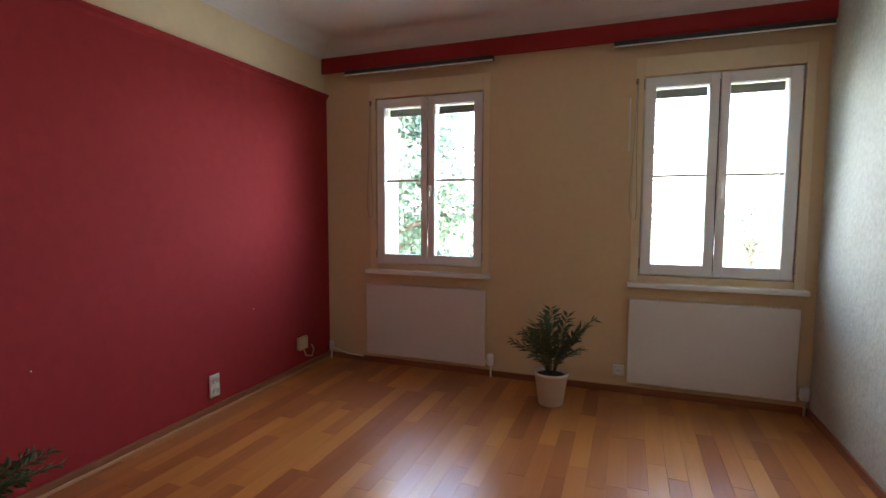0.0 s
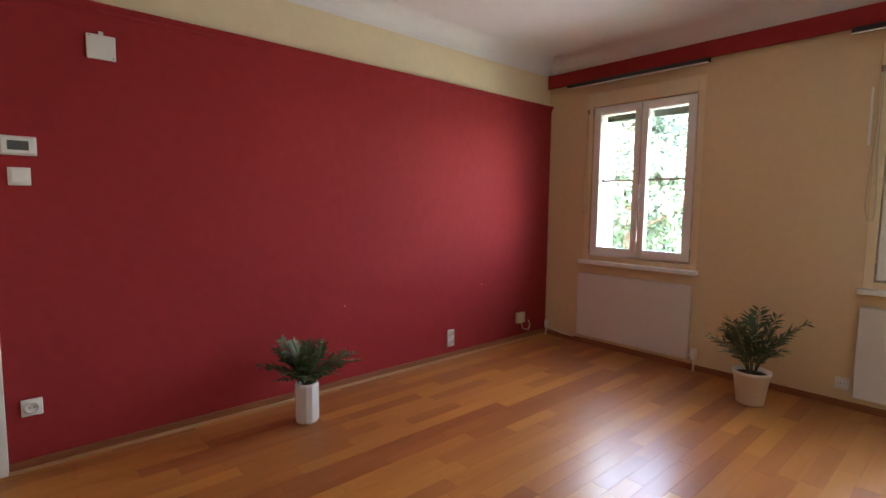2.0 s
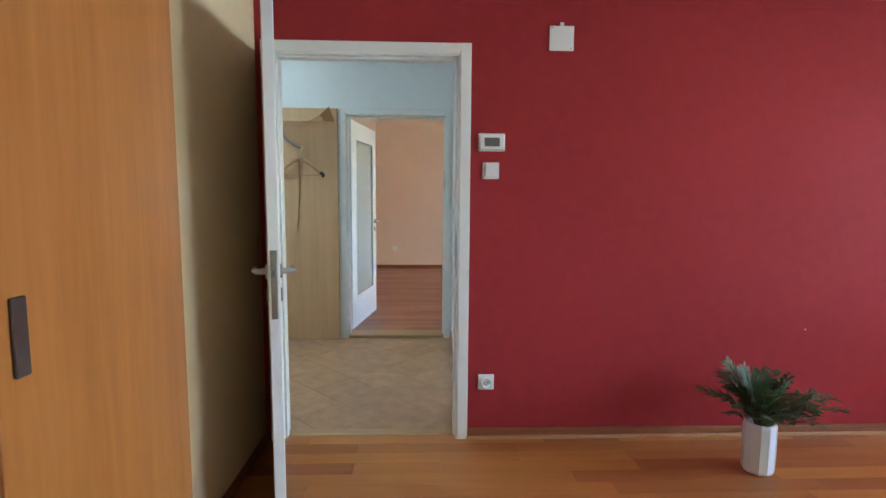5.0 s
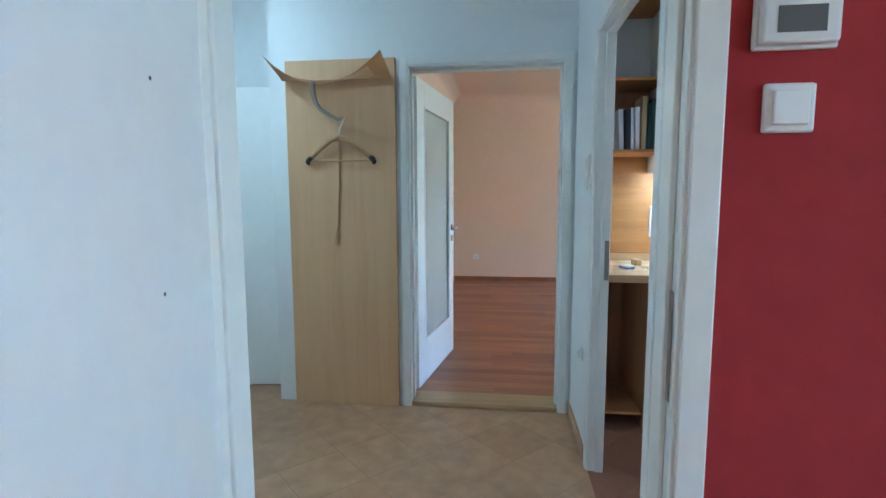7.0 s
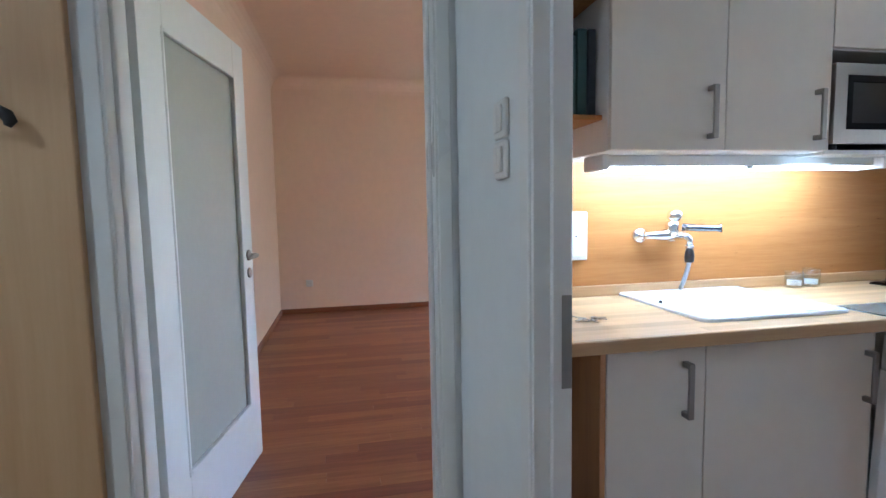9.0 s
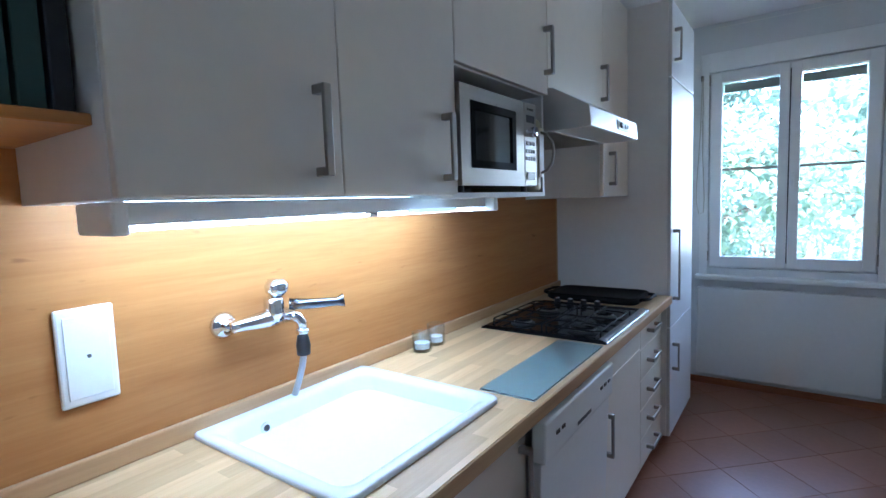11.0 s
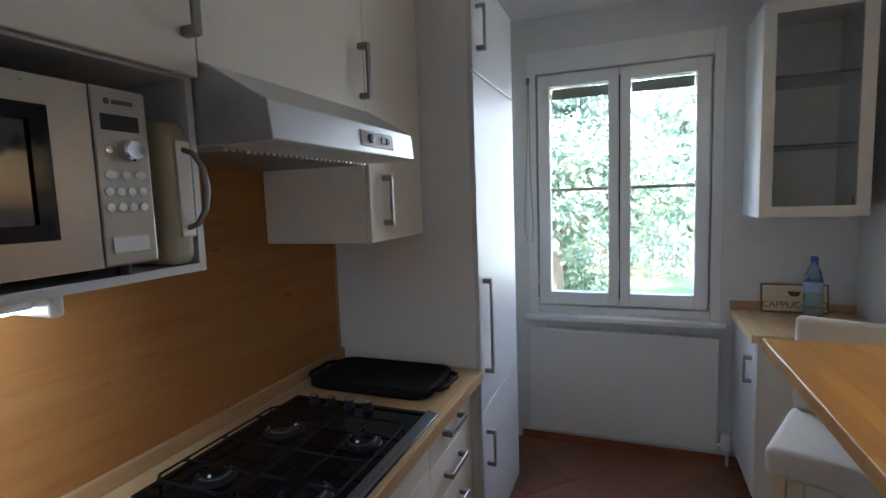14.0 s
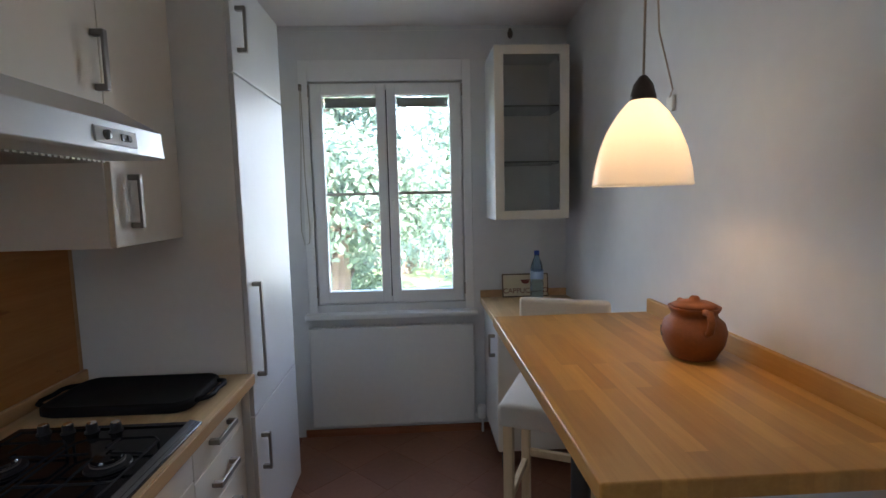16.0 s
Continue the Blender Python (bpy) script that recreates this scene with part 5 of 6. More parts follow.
for x, s in ((-4.475, 1), (-4.955, -1)):
    part("grip", tube([(x - s * 0.004, 2.425, 0.905), (x + s * 0.028, 2.44, 0.907), (x + s * 0.040, 2.47, 0.908), (x + s * 0.034, 2.517, 0.908), (x + s * 0.040, 2.565, 0.908), (x + s * 0.028, 2.595, 0.907), (x - s * 0.004, 2.61, 0.905)], 0.008, 8), IRON, gr, "", True)

# ---- cooker hood ----
hd = thing("cooker_hood", "silver slim cooker hood under the wall cabinet", "cooker hood", (-4.75, 1.99, 1.66))
bm = bmesh.new()
prof = [(XKW + 0.0125, 1.685), (-4.60, 1.672), (-4.470, 1.672), (-4.455, 1.676), (-4.462, 1.748), (-4.600, 1.8285), (XKW + 0.0125, 1.8285)]
a = [bm.verts.new((x, 1.678, z)) for x, z in prof]
c = [bm.verts.new((x, 2.308, z)) for x, z in prof]
for i in range(len(prof)):
    bm.faces.new((a[i], a[(i + 1) % len(prof)], c[(i + 1) % len(prof)], c[i]))
bm.faces.new(a[::-1]); bm.faces.new(c)
bmesh.ops.recalc_face_normals(bm, faces=bm.faces)
bmesh.ops.bevel(bm, geom=list(bm.edges), offset=0.002, segments=1, affect="EDGES")
part("body", bm, SILVER, hd)
g = bmesh.new()
for i in range(28):
    y = 1.705 + i * 0.0205
    add_box(g, (XKW + 0.06, y, 1.6655), (-4.60, y + 0.011, 1.6705), 0)
part("filter_grille", g, STEEL, hd, "ribbed metal filter")
cp = bmesh.new()
hm = Matrix.Translation((-4.4585, 2.085, 1.711)) @ pose(0, 0, 0, 0, -5.5, 0)
add_box(cp, (-0.004, -0.085, -0.020), (0.004, 0.085, 0.020), 0.015, 3, hm)
pl = part("control_plate", cp, CARCASS, hd, "oval white control plate")
part("knob", lathe([(0, 0), (0.012, 0), (0.011, 0.008), (0, 0.009)], (0, 0, 0), 16, hm @ pose(0.004, -0.045, 0, 0, 90, 0)), SCREEN, pl)
part("switch", box((0.0042, 0.012, -0.009), (0.008, 0.052, 0.009), 0.002, 1, hm), SCREEN, pl)
part("switch_key", box((0.0082, 0.034, -0.007), (0.011, 0.050, 0.007), 0.001, 1, hm), BLACK, pl)

# ---- microwave and the bread bin beside it ----
mw = thing("microwave", "stainless steel microwave oven in the open niche", "microwave", (-4.75, 1.30, 1.447))
MF = -4.628
part("body", box((-4.95, 1.090, 1.470), (MF - 0.022, 1.568, 1.748), 0.004), SCREEN, mw)
df = part("door", slab("x", (1.074, 1.4745), (1.466, 1.755), (MF - 0.0215, MF), [(1.128, 1.414, 1.517, 1.714)]), STEEL, mw, "brushed steel door")
part("window_frame", slab("x", (1.1285, 1.4135), (1.5175, 1.7135), (MF - 0.010, MF + 0.0015), [(1.152, 1.388, 1.541, 1.690)]), ENAMEL, df)
part("window", box((MF - 0.008, 1.1525, 1.5415), (MF - 0.0045, 1.3875, 1.6895), 0), mat("dark microwave window", (0.014, 0.012, 0.011), 0.04, vary=0.05, spec=1.0), df)
pn = part("control_panel", box((MF - 0.0215, 1.4765, 1.466), (MF + 0.001, 1.573, 1.757), 0.004, 2), STEEL, mw)
part("display", box((MF + 0.0012, 1.490, 1.688), (MF + 0.0022, 1.556, 1.714), 0.0005), BLACK, pn)
part("brand_bar", box((MF + 0.0012, 1.512, 1.731), (MF + 0.0018, 1.548, 1.738), 0), SCREEN, pn)
part("brand_dot", lathe([(0.0, 0.0), (0.005, 0.0), (0.005, 0.0006), (0, 0.0007)], (0, 0, 0), 14, pose(MF + 0.001, 1.503, 1.7345, 0, 90, 0)), SCREEN, pn)
part("dial", lathe([(0.019, 0), (0.018, 0.015), (0.015, 0.019), (0, 0.020)], (0, 0, 0), 24, pose(MF + 0.001, 1.533, 1.657, 0, 90, 0)), CHROME, pn, "round dial")
part("stop_button", lathe([(0.007, 0), (0.0062, 0.003), (0, 0.0036)], (0, 0, 0), 12, pose(MF + 0.001, 1.499, 1.657, 0, 90, 0)), CHROME, pn)
for r_, zz in enumerate((1.616, 1.589, 1.563)):
    for k in range(3 if r_ == 0 else 4):
        yy = (1.499 + k * 0.0255) if r_ == 0 else (1.493 + k * 0.0195)
        part("button", lathe([(0.0076, 0), (0.007, 0.003), (0, 0.0036)], (0, 0, 0), 12, pose(MF + 0.001, yy, zz, 0, 90, 0) @ Matrix.Diagonal((1, 1.5 if r_ == 0 and k != 1 else 1, 1, 1))), PVC, pn)
part("door_button", box((MF + 0.0012, 1.490, 1.488), (MF + 0.004, 1.556, 1.515), 0.001), PVC, pn)
for y in (1.11, 1.53):
    part("foot", lathe([(0.012, 0), (0.012, 0.023), (0, 0.023)], (-4.66, y, 1.4465), 12), RUBBER, mw)
mw.location, mw.scale = (-4.728, 1.280, 1.447), (1.0, 0.967, 0.967)
bb = thing("bread_bin", "cream plastic bin in the niche, its shade painted in, with a bent pale handle", "bin", (-4.72, 1.60, 1.447))
b = bmesh.new()
add_box(b, (-4.92, 1.586, 1.4465), (-4.632, 1.654, 1.715), 0.022, 4)
part("body", b, BINC, bb, "", True)
part("handle", tube([(-4.634, 1.632, 1.665), (-4.606, 1.634, 1.656), (-4.586, 1.636, 1.628), (-4.580, 1.637, 1.590), (-4.586, 1.636, 1.552), (-4.606, 1.634, 1.524), (-4.634, 1.632, 1.515)], 0.0055, 10), NICKEL, bb, "bent pale metal handle", True)
part("handle_plate", box((-4.6325, 1.616, 1.500), (-4.627, 1.648, 1.680), 0.004, 2), POTW, bb)

# ---- strip light under the wall cabinets ----
sl = thing("strip_light", "white fluorescent strip light under the wall cabinets, switched on", "strip light", (-4.78, 0.83, 1.40))
part("housing", box((-4.79, 0.261, 1.399), (-4.748, 1.426, 1.4385), 0.006, 2), PVC, sl)
part("tube", box((-4.850, 0.262, 1.388), (-4.791, 1.425, 1.428), 0.010, 3), TUBE, sl, "glowing white tube")
part("end_cap", box((-4.855, 0.232, 1.384), (-4.712, 0.260, 1.4387), 0.006, 2), PVC, sl)
part("end_cap", box((-4.855, 1.427, 1.384), (-4.712, 1.450, 1.4387), 0.006, 2), PVC, sl)
part("lit_cover", box((-4.7475, 0.99, 1.392), (-4.700, 1.17, 1.4035), 0.004, 2), glow("lit lamp cover", (0.70, 0.88, 1.0), 0.028), sl, "faintly glowing white cover")
part("switch", box((-4.785, 0.86, 1.388), (-4.765, 0.89, 1.3988), 0.002, 1), NICKEL, sl, "small grey switch")
plate("socket", "white cover plate on the wood backsplash", "cover plate", (XKW + 0.0121, 0.282, 1.135), (0.105, 0.200), "+x", "cover")

# ---- small things on the worktop ----
for x, y, h, r in ((-4.960, 1.298, 0.072, 0.036), (-4.968, 1.396, 0.080, 0.034)):
    tl = thing("candle_glass", "small clear glass with a white candle", "candle glass", (x, y, 0.88), "candle glasses")
    part("glass", lathe([(r - 0.004, 0.0), (r, 0.003), (r + 0.001, h), (r - 0.0015, h), (r - 0.002, 0.010), (0, 0.009)], (x, y, 0.8806), 24), CLEAR, tl, "", True)
    part("candle", lathe([(r - 0.008, 0.0105), (r - 0.008, 0.032), (0, 0.033)], (x, y, 0.8806), 18), CERAMIC, tl)
ky = thing("key_bunch", "bunch of metal keys lying on the worktop", "keys", (-4.62, 0.13, 0.88))
rnd = random.Random(3)
ring = [(-4.62 + 0.016 * math.cos(q), 0.13 + 0.016 * math.sin(q), 0.8845 + 0.002 * math.sin(2 * q)) for q in [2 * math.pi * k / 16 for k in range(17)]]
part("ring", tube(ring, 0.0014, 6), STEEL, ky)
for i in range(6):
    a = rnd.uniform(0, 6.28)
    m = pose(-4.62 + 0.016 * math.cos(a), 0.13 + 0.016 * math.sin(a), 0.884 + i * 0.0022, rnd.uniform(-6, 6), rnd.uniform(-6, 6), math.degrees(a))
    b = bmesh.new()
    add_lathe(b, [(0.0115, 0), (0.0115, 0.002), (0.004, 0.002), (0.004, 0)], (0.008, 0, -0.001), 14, m)
    add_box(b, (0.018, -0.003, -0.001), (0.048, 0.003, 0.001), 0.0004, 1, m)
    for k in range(3):
        add_box(b, (0.030 + k * 0.006, -0.0055, -0.0009), (0.033 + k * 0.006, -0.003, 0.0009), 0, 1, m)
    part("key", b, STEEL if i % 2 else NICKEL, ky)
cb = thing("card_box", "small white and blue cardboard box on the worktop", "box", (-4.62, -0.02, 0.88))
part("carton", box((-0.04, -0.025, 0), (0.04, 0.025, 0.022), 0.001, 1, pose(-4.62, 0.0, 0.8806, 0, 0, 20)), BOOKA, cb)
part("band", box((-0.0405, -0.0255, 0.006), (0.0405, 0.0255, 0.014), 0, 1, pose(-4.62, 0.0, 0.8806, 0, 0, 20)), mat("blue print", (0.06, 0.07, 0.22), 0.5), cb)
wb = tagged(obj("wood_wedge", box((-0.03, -0.02, 0), (0.03, 0.02, 0.035), 0.003, 1, pose(-4.80, 0.10, 0.8806, 0, 0, 12)), HANGW), "small wooden block on the worktop", "wood block")

# ---- breakfast table, stool, lamp ----
TX0, TX1, TY0, TY1, TZ = -3.437, XKE - 0.022, 1.597, 2.790, 1.060
tb = thing("bar_table", "oiled beech breakfast bar table fixed along the wall", "table", (-3.1, 2.2, 0))
part("tabletop", box((TX0, TY0, TZ - 0.040), (TX1, TY1, TZ), 0.004, 2), TABLET, tb)
part("upstand", box((TX1 + 0.0005, TY0 + 0.02, TZ - 0.04), (XKE - 0.001, TY1, TZ + 0.055), 0.004, 2), TABLET, tb)
for y in (2.26,):
    b = bmesh.new()
    add_tube(b, [(TX0 + 0.19, y, 0.0), (TX0 + 0.19, y, TZ - 0.041)], 0.030, 16)
    add_lathe(b, [(0.05, 0), (0.05, 0.006), (0.03, 0.02)], (TX0 + 0.19, y, 0.0), 18)
    part("leg", b, BLACK, tb, "black round leg", True)
st_ = thing("bar_stool", "bar stool with ivory cloth cover and birch legs", "bar stool", (-3.14, 2.90, 0))
sm = pose(-3.150, 2.850, 0, 0, 0, -24)
b = box((-0.215, -0.215, 0.610), (0.215, 0.215, 0.710), 0.028, 4, sm)
part("seat", b, FABRIC, st_, "ivory cloth seat", True)
b = bmesh.new()
add_box(b, (-0.205, 0.165, 0.712), (0.205, 0.225, 1.072), 0.022, 4, sm)
part("backrest", b, FABRIC, st_, "ivory cloth backrest", True)
for x in (-0.175, 0.175):
    for y in (-0.175, 0.175):
        part("leg", box((x - 0.020, y - 0.020, 0.0), (x + 0.020, y + 0.020, 0.625), 0.004, 2, sm), BIRCH, st_)
for a_, c_ in (((-0.155, -0.19, 0.22), (0.155, -0.165, 0.255)), ((-0.155, 0.165, 0.30), (0.155, 0.19, 0.335)), ((-0.19, -0.155, 0.26), (-0.165, 0.155, 0.295)), ((0.165, -0.155, 0.26), (0.19, 0.155, 0.295))):
    part("stretcher", box(a_, c_, 0.003, 1, sm), BIRCH, st_)
LX, LY, LZ = -3.100, 2.195, 1.570
pl = thing("pendant_lamp", "white opal glass pendant lamp, switched on over the table", "pendant lamp", (LX, LY, LZ))
prof = [(0.134, 0.0), (0.133, 0.006), (0.128, 0.045), (0.115, 0.10), (0.095, 0.15), (0.068, 0.195), (0.042, 0.225), (0.030, 0.236)]
full = prof + [(r - 0.004, z - 0.003) for r, z in prof[::-1]]
bm = bmesh.new()
rings = [[bm.verts.new((LX + r * math.cos(2 * math.pi * i / 40), LY + r * math.sin(2 * math.pi * i / 40), LZ + z)) for i in range(40)] for r, z in full]
for p, q in zip(rings, rings[1:] + rings[:1]):
    for i in range(40):
        bm.faces.new((p[i], p[(i + 1) % 40], q[(i + 1) % 40], q[i]))
part("shade", bm, SHADE, pl, "opal glass shade", True)
part("cap", lathe([(0.036, 0.232), (0.034, 0.245), (0.026, 0.275), (0.012, 0.295), (0.006, 0.300), (0, 0.300)], (LX, LY, LZ), 20), CAPBR, pl, "dark bronze cap", True)
part("bulb", lathe([(0.0, 0.11), (0.018, 0.115), (0.028, 0.135), (0.026, 0.16), (0.014, 0.19), (0.013, 0.225), (0, 0.226)], (LX, LY, LZ), 16), glow("warm bulb", (1.0, 0.78, 0.48), 1.0), pl, "", True)
part("cord", tube([(LX, LY, LZ + 0.300), (LX + 0.002, LY, 2.2), (LX, LY, 2.599)], 0.0035, 6), LAMPCORD, pl)
part("feed_cord", tube([(LX + 0.035, LY + 0.02, 2.599), (LX + 0.055, LY + 0.06, 2.3), (LX + 0.14, LY + 0.20, 2.05), (XKE - 0.03, 2.60, 1.915), (XKE - 0.012, 2.655, 1.90)], 0.003, 6), LAMPCORD, pl)
part("ceiling_hook", lathe([(0, -0.03), (0.02, -0.028), (0.028, -0.006), (0.028, 0.0)], (LX, LY, 2.5995), 16), PVC, pl)
plate("socket", "white socket high on the kitchen wall", "socket", (XKE, 2.66, 1.875), (0.05, 0.06), "-x", "plain")
bl = bpy.data.lights.new("pendant_bulb", "POINT")
bl.energy, bl.color, bl.shadow_soft_size = 0.068, (1.0, 0.65, 0.35), 0.03
new("pendant_bulb", bl).location = (LX, LY, LZ + 0.075)
# terracotta jar
jx, jy = -2.925, 2.215
jr = thing("terracotta_jar", "lidded terracotta pot on the beech table", "jar", (jx, jy, TZ))
part("body", lathe([(0.056, 0.0), (0.062, 0.004), (0.084, 0.045), (0.090, 0.080), (0.082, 0.108), (0.066, 0.122), (0.062, 0.132), (0.070, 0.146), (0.072, 0.152), (0.064, 0.152), (0.056, 0.130), (0.0, 0.128)], (jx, jy, TZ + 0.0004), 36), TERRA, jr, "", True)
part("lid", lathe([(0.060, 0.150), (0.062, 0.158), (0.045, 0.166), (0.016, 0.169), (0.014, 0.178), (0.010, 0.183), (0, 0.184)], (jx, jy, TZ), 28), TERRA, jr, "", True)
for ang in (-95, 85):
    c, s = math.cos(radians(ang)), math.sin(radians(ang))
    part("handle", tube([(jx + c * 0.066, jy + s * 0.066, TZ + 0.148), (jx + c * 0.094, jy + s * 0.094, TZ + 0.150), (jx + c * 0.106, jy + s * 0.106, TZ + 0.128), (jx + c * 0.098, jy + s * 0.098, TZ + 0.100), (jx + c * 0.086, jy + s * 0.086, TZ + 0.090)], 0.0105, 8), TERRA, jr, "", True)
for k, (a, z) in enumerate(((158, 0.085), (166, 0.068), (150, 0.072))):
    part("vent_hole", lathe([(0, 0), (0.006, 0), (0.006, 0.003), (0, 0.003)], (0, 0, 0), 12, Matrix.Translation((jx, jy, TZ + z)) @ pose(0, 0, 0, 0, 0, a) @ pose(0.0872 - 0.02 * abs(z - 0.082), 0, 0, 0, 90, 0)), BLACK, jr)

# ---- corner cabinet, glass cabinet, bottle, sign ----
cc = thing("corner_cabinet", "white low cabinet with a beech top in the corner", "cabinet", (-3.04, 3.7, 0))
part("body", box((-3.315, 3.462, 0.12), (XKE - 0.002, YKN - 0.018, 0.862), 0.003), CARCASS, cc)
dr = part("door", box((-3.313, 3.443, 0.123), (XKE - 0.004, 3.4615, 0.858), 0.003, 2), FRONT, cc)
bow_handle(cc, (-3.315, 3.53, 0.71), 0.13, "-x")
for x in (-3.27, -2.82):
    for y in (3.50, 3.92):
        part("leg", lathe([(0.018, 0), (0.018, 0.12), (0, 0.12)], (x, y, 0.0), 12), BLACK, cc)
part("top", box((-3.338, 3.430, 0.8625), (XKE - 0.001, YKN - 0.001, 0.900), 0.003, 2), COUNTER, cc)
part("upstand", box((-3.338, YKN - 0.019, 0.9005), (XKE - 0.001, YKN - 0.001, 0.945), 0.003, 2), EDGEW, cc)
gc = thing("glass_cabinet", "white wall cabinet with a glazed door and two shelves", "display cabinet", (-3.08, 3.8, 1.41))
gx0, gx1, gy0, gy1, gz0, gz1 = -3.290, -2.868, 3.630, YKN - 0.001, 1.415, 2.375
part("side_panel", box((gx0, gy0, gz0), (gx0 + 0.018, gy1, gz1), 0.001), CARCASS, gc)
part("side_panel", box((gx1 - 0.018, gy0, gz0), (gx1, gy1, gz1), 0.001), CARCASS, gc)
part("bottom_panel", box((gx0 + 0.018, gy0, gz0), (gx1 - 0.018, gy1, gz0 + 0.018), 0.001), CARCASS, gc)
part("top_panel", box((gx0 + 0.018, gy0, gz1 - 0.018), (gx1 - 0.018, gy1, gz1), 0.001), CARCASS, gc)
part("back_panel", box((gx0 + 0.018, gy1 - 0.012, gz0 + 0.018), (gx1 - 0.018, gy1, gz1 - 0.018), 0), CARCASS, gc)
gd = part("door", slab("y", (gx0 + 0.001, gx1 - 0.001), (gz0 + 0.001, gz1 - 0.001), (gy0 - 0.020, gy0 - 0.0005), [(gx0 + 0.052, gx1 - 0.052, gz0 + 0.050, gz1 - 0.050)]), FRONT, gc)
pg = part("pane", box((gx0 + 0.049, gy0 - 0.012, gz0 + 0.047), (gx1 - 0.049, gy0 - 0.008, gz1 - 0.047), 0), CLEAR, gd)
pg.visible_shadow = False
for z in (1.735, 2.045):
    part("shelf", box((gx0 + 0.0185, gy0 + 0.004, z), (gx1 - 0.0185, gy1 - 0.0125, z + 0.008), 0.001), TEAL, gc, "glass shelf")
    part("shelf_edge", box((gx0 + 0.0185, gy0 + 0.001, z - 0.0005), (gx1 - 0.0185, gy0 + 0.0038, z + 0.0085), 0), SHUTTER, gc, "dark polished shelf edge")
for z in (1.47, 2.29):
    part("hinge", box((gx1 - 0.060, gy0 + 0.001, z), (gx1 - 0.020, gy0 + 0.014, z + 0.030), 0.002), STEEL, gc)
wbt = thing("water_bottle", "clear blue plastic water bottle on the corner cabinet", "bottle", (-3.01, 3.80, 0.90))
part("bottle", lathe([(0.030, 0.0), (0.040, 0.006), (0.041, 0.05), (0.038, 0.06), (0.041, 0.07), (0.041, 0.115), (0.038, 0.125), (0.041, 0.135), (0.040, 0.19), (0.030, 0.235), (0.015, 0.272), (0.0135, 0.295), (0, 0.295)], (-3.01, 3.80, 0.9006), 28), BOTTLE, wbt, "", True)
part("cap", lathe([(0.016, 0.288), (0.016, 0.310), (0.014, 0.313), (0, 0.313)], (-3.01, 3.80, 0.9006), 18), mat("blue bottle cap", (0.03, 0.09, 0.45), 0.4), wbt, "blue screw cap")
part("paper_label", lathe([(0.0414, 0.140), (0.0412, 0.188)], (-3.01, 3.80, 0.9006), 28), mat("pale blue label", (0.35, 0.50, 0.72), 0.4), wbt)
sg = thing("tin_sign", "cream tin sign reading CAPPUCCINO leaning on the upstand", "sign", (-3.06, 3.93, 0.90))
sgm = pose(-3.052, 3.925, 0.902, -9, 0, 0)
part("frame", box((-0.150, -0.002, 0.0), (0.150, 0.006, 0.150), 0.004, 2, sgm), TINFR, sg)
part("face", box((-0.142, -0.0045, 0.008), (0.142, -0.0025, 0.142), 0.002, 1, sgm), PAPER, sg)
fc = bpy.data.curves.new("lettering", "FONT")
fc.body, fc.size, fc.align_x, fc.extrude = "CAPPUCCINO", 0.046, "CENTER", 0.0006
tmp = bpy.data.objects.new("lettering_tmp", fc)
scene.collection.objects.link(tmp)
bpy.context.view_layer.update()
me = bpy.data.meshes.new_from_object(tmp.evaluated_get(bpy.context.evaluated_depsgraph_get()))
bpy.data.objects.remove(tmp)
me.transform(sgm @ Matrix.Translation((0, -0.0056, 0.026)) @ pose(0, 0, 0, 90, 0, 0))
me.materials.clear(); me.materials.append(INKRED)
lt = new("lettering", me)
lt.parent = sg
lt.matrix_parent_inverse = Matrix.Translation(-world_of(sg))
part("cup_motif", lathe([(0.010, 0), (0.022, 0.006), (0.028, 0.022), (0.030, 0.026), (0, 0.026)], (0, 0, 0), 16, sgm @ Matrix.Translation((0, -0.0058, 0.085)) @ Matrix.Diagonal((1, 0.03, 1, 1))), INKRED, sg)
ch = thing("curtain_wire", "thin curtain wire below the kitchen ceiling with a dark end hook", "curtain wire", (-3.9, YKN - 0.06, 2.55))
part("wire", tube([(XKW + 0.67, YKN - 0.05, 2.555), (-3.9, YKN - 0.06, 2.550), (-3.2, YKN - 0.06, 2.556), (-2.80, YKN - 0.05, 2.562)], 0.002, 6), SOCKW, ch)
part("end_hook", lathe([(0, -0.035), (0.014, -0.025), (0.018, 0.0), (0.008, 0.025), (0, 0.03)], (-3.14, YKN - 0.06, 2.535), 12), CAPBR, ch, "dark hook", True)
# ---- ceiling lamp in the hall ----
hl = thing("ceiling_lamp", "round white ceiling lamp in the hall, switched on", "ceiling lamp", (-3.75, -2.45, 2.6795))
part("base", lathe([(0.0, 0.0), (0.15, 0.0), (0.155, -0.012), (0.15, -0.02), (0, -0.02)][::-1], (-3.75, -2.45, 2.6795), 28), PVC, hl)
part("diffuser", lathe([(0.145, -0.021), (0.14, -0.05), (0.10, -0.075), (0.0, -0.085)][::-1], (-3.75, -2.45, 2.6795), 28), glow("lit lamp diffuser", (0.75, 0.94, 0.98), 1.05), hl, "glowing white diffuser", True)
# small marks on the red wall and a bright strip beside the second window
for y, z in ((2.98, 0.62), (1.55, 0.60)):
    structure("trim_plaster_spot", lathe([(0, 0), (0.004, 0), (0.0035, 0.001), (0, 0.0014)], (0, 0, 0), 10, pose(XR, y, z, 0, 90, 0)), SOCKW, "small white plaster spot on the red wall")
structure("trim_cord_strip", box((-0.158, YN - 0.006, 1.76), (-0.146, YN, 2.13), 0.002), PVC, "narrow white strip beside the window")


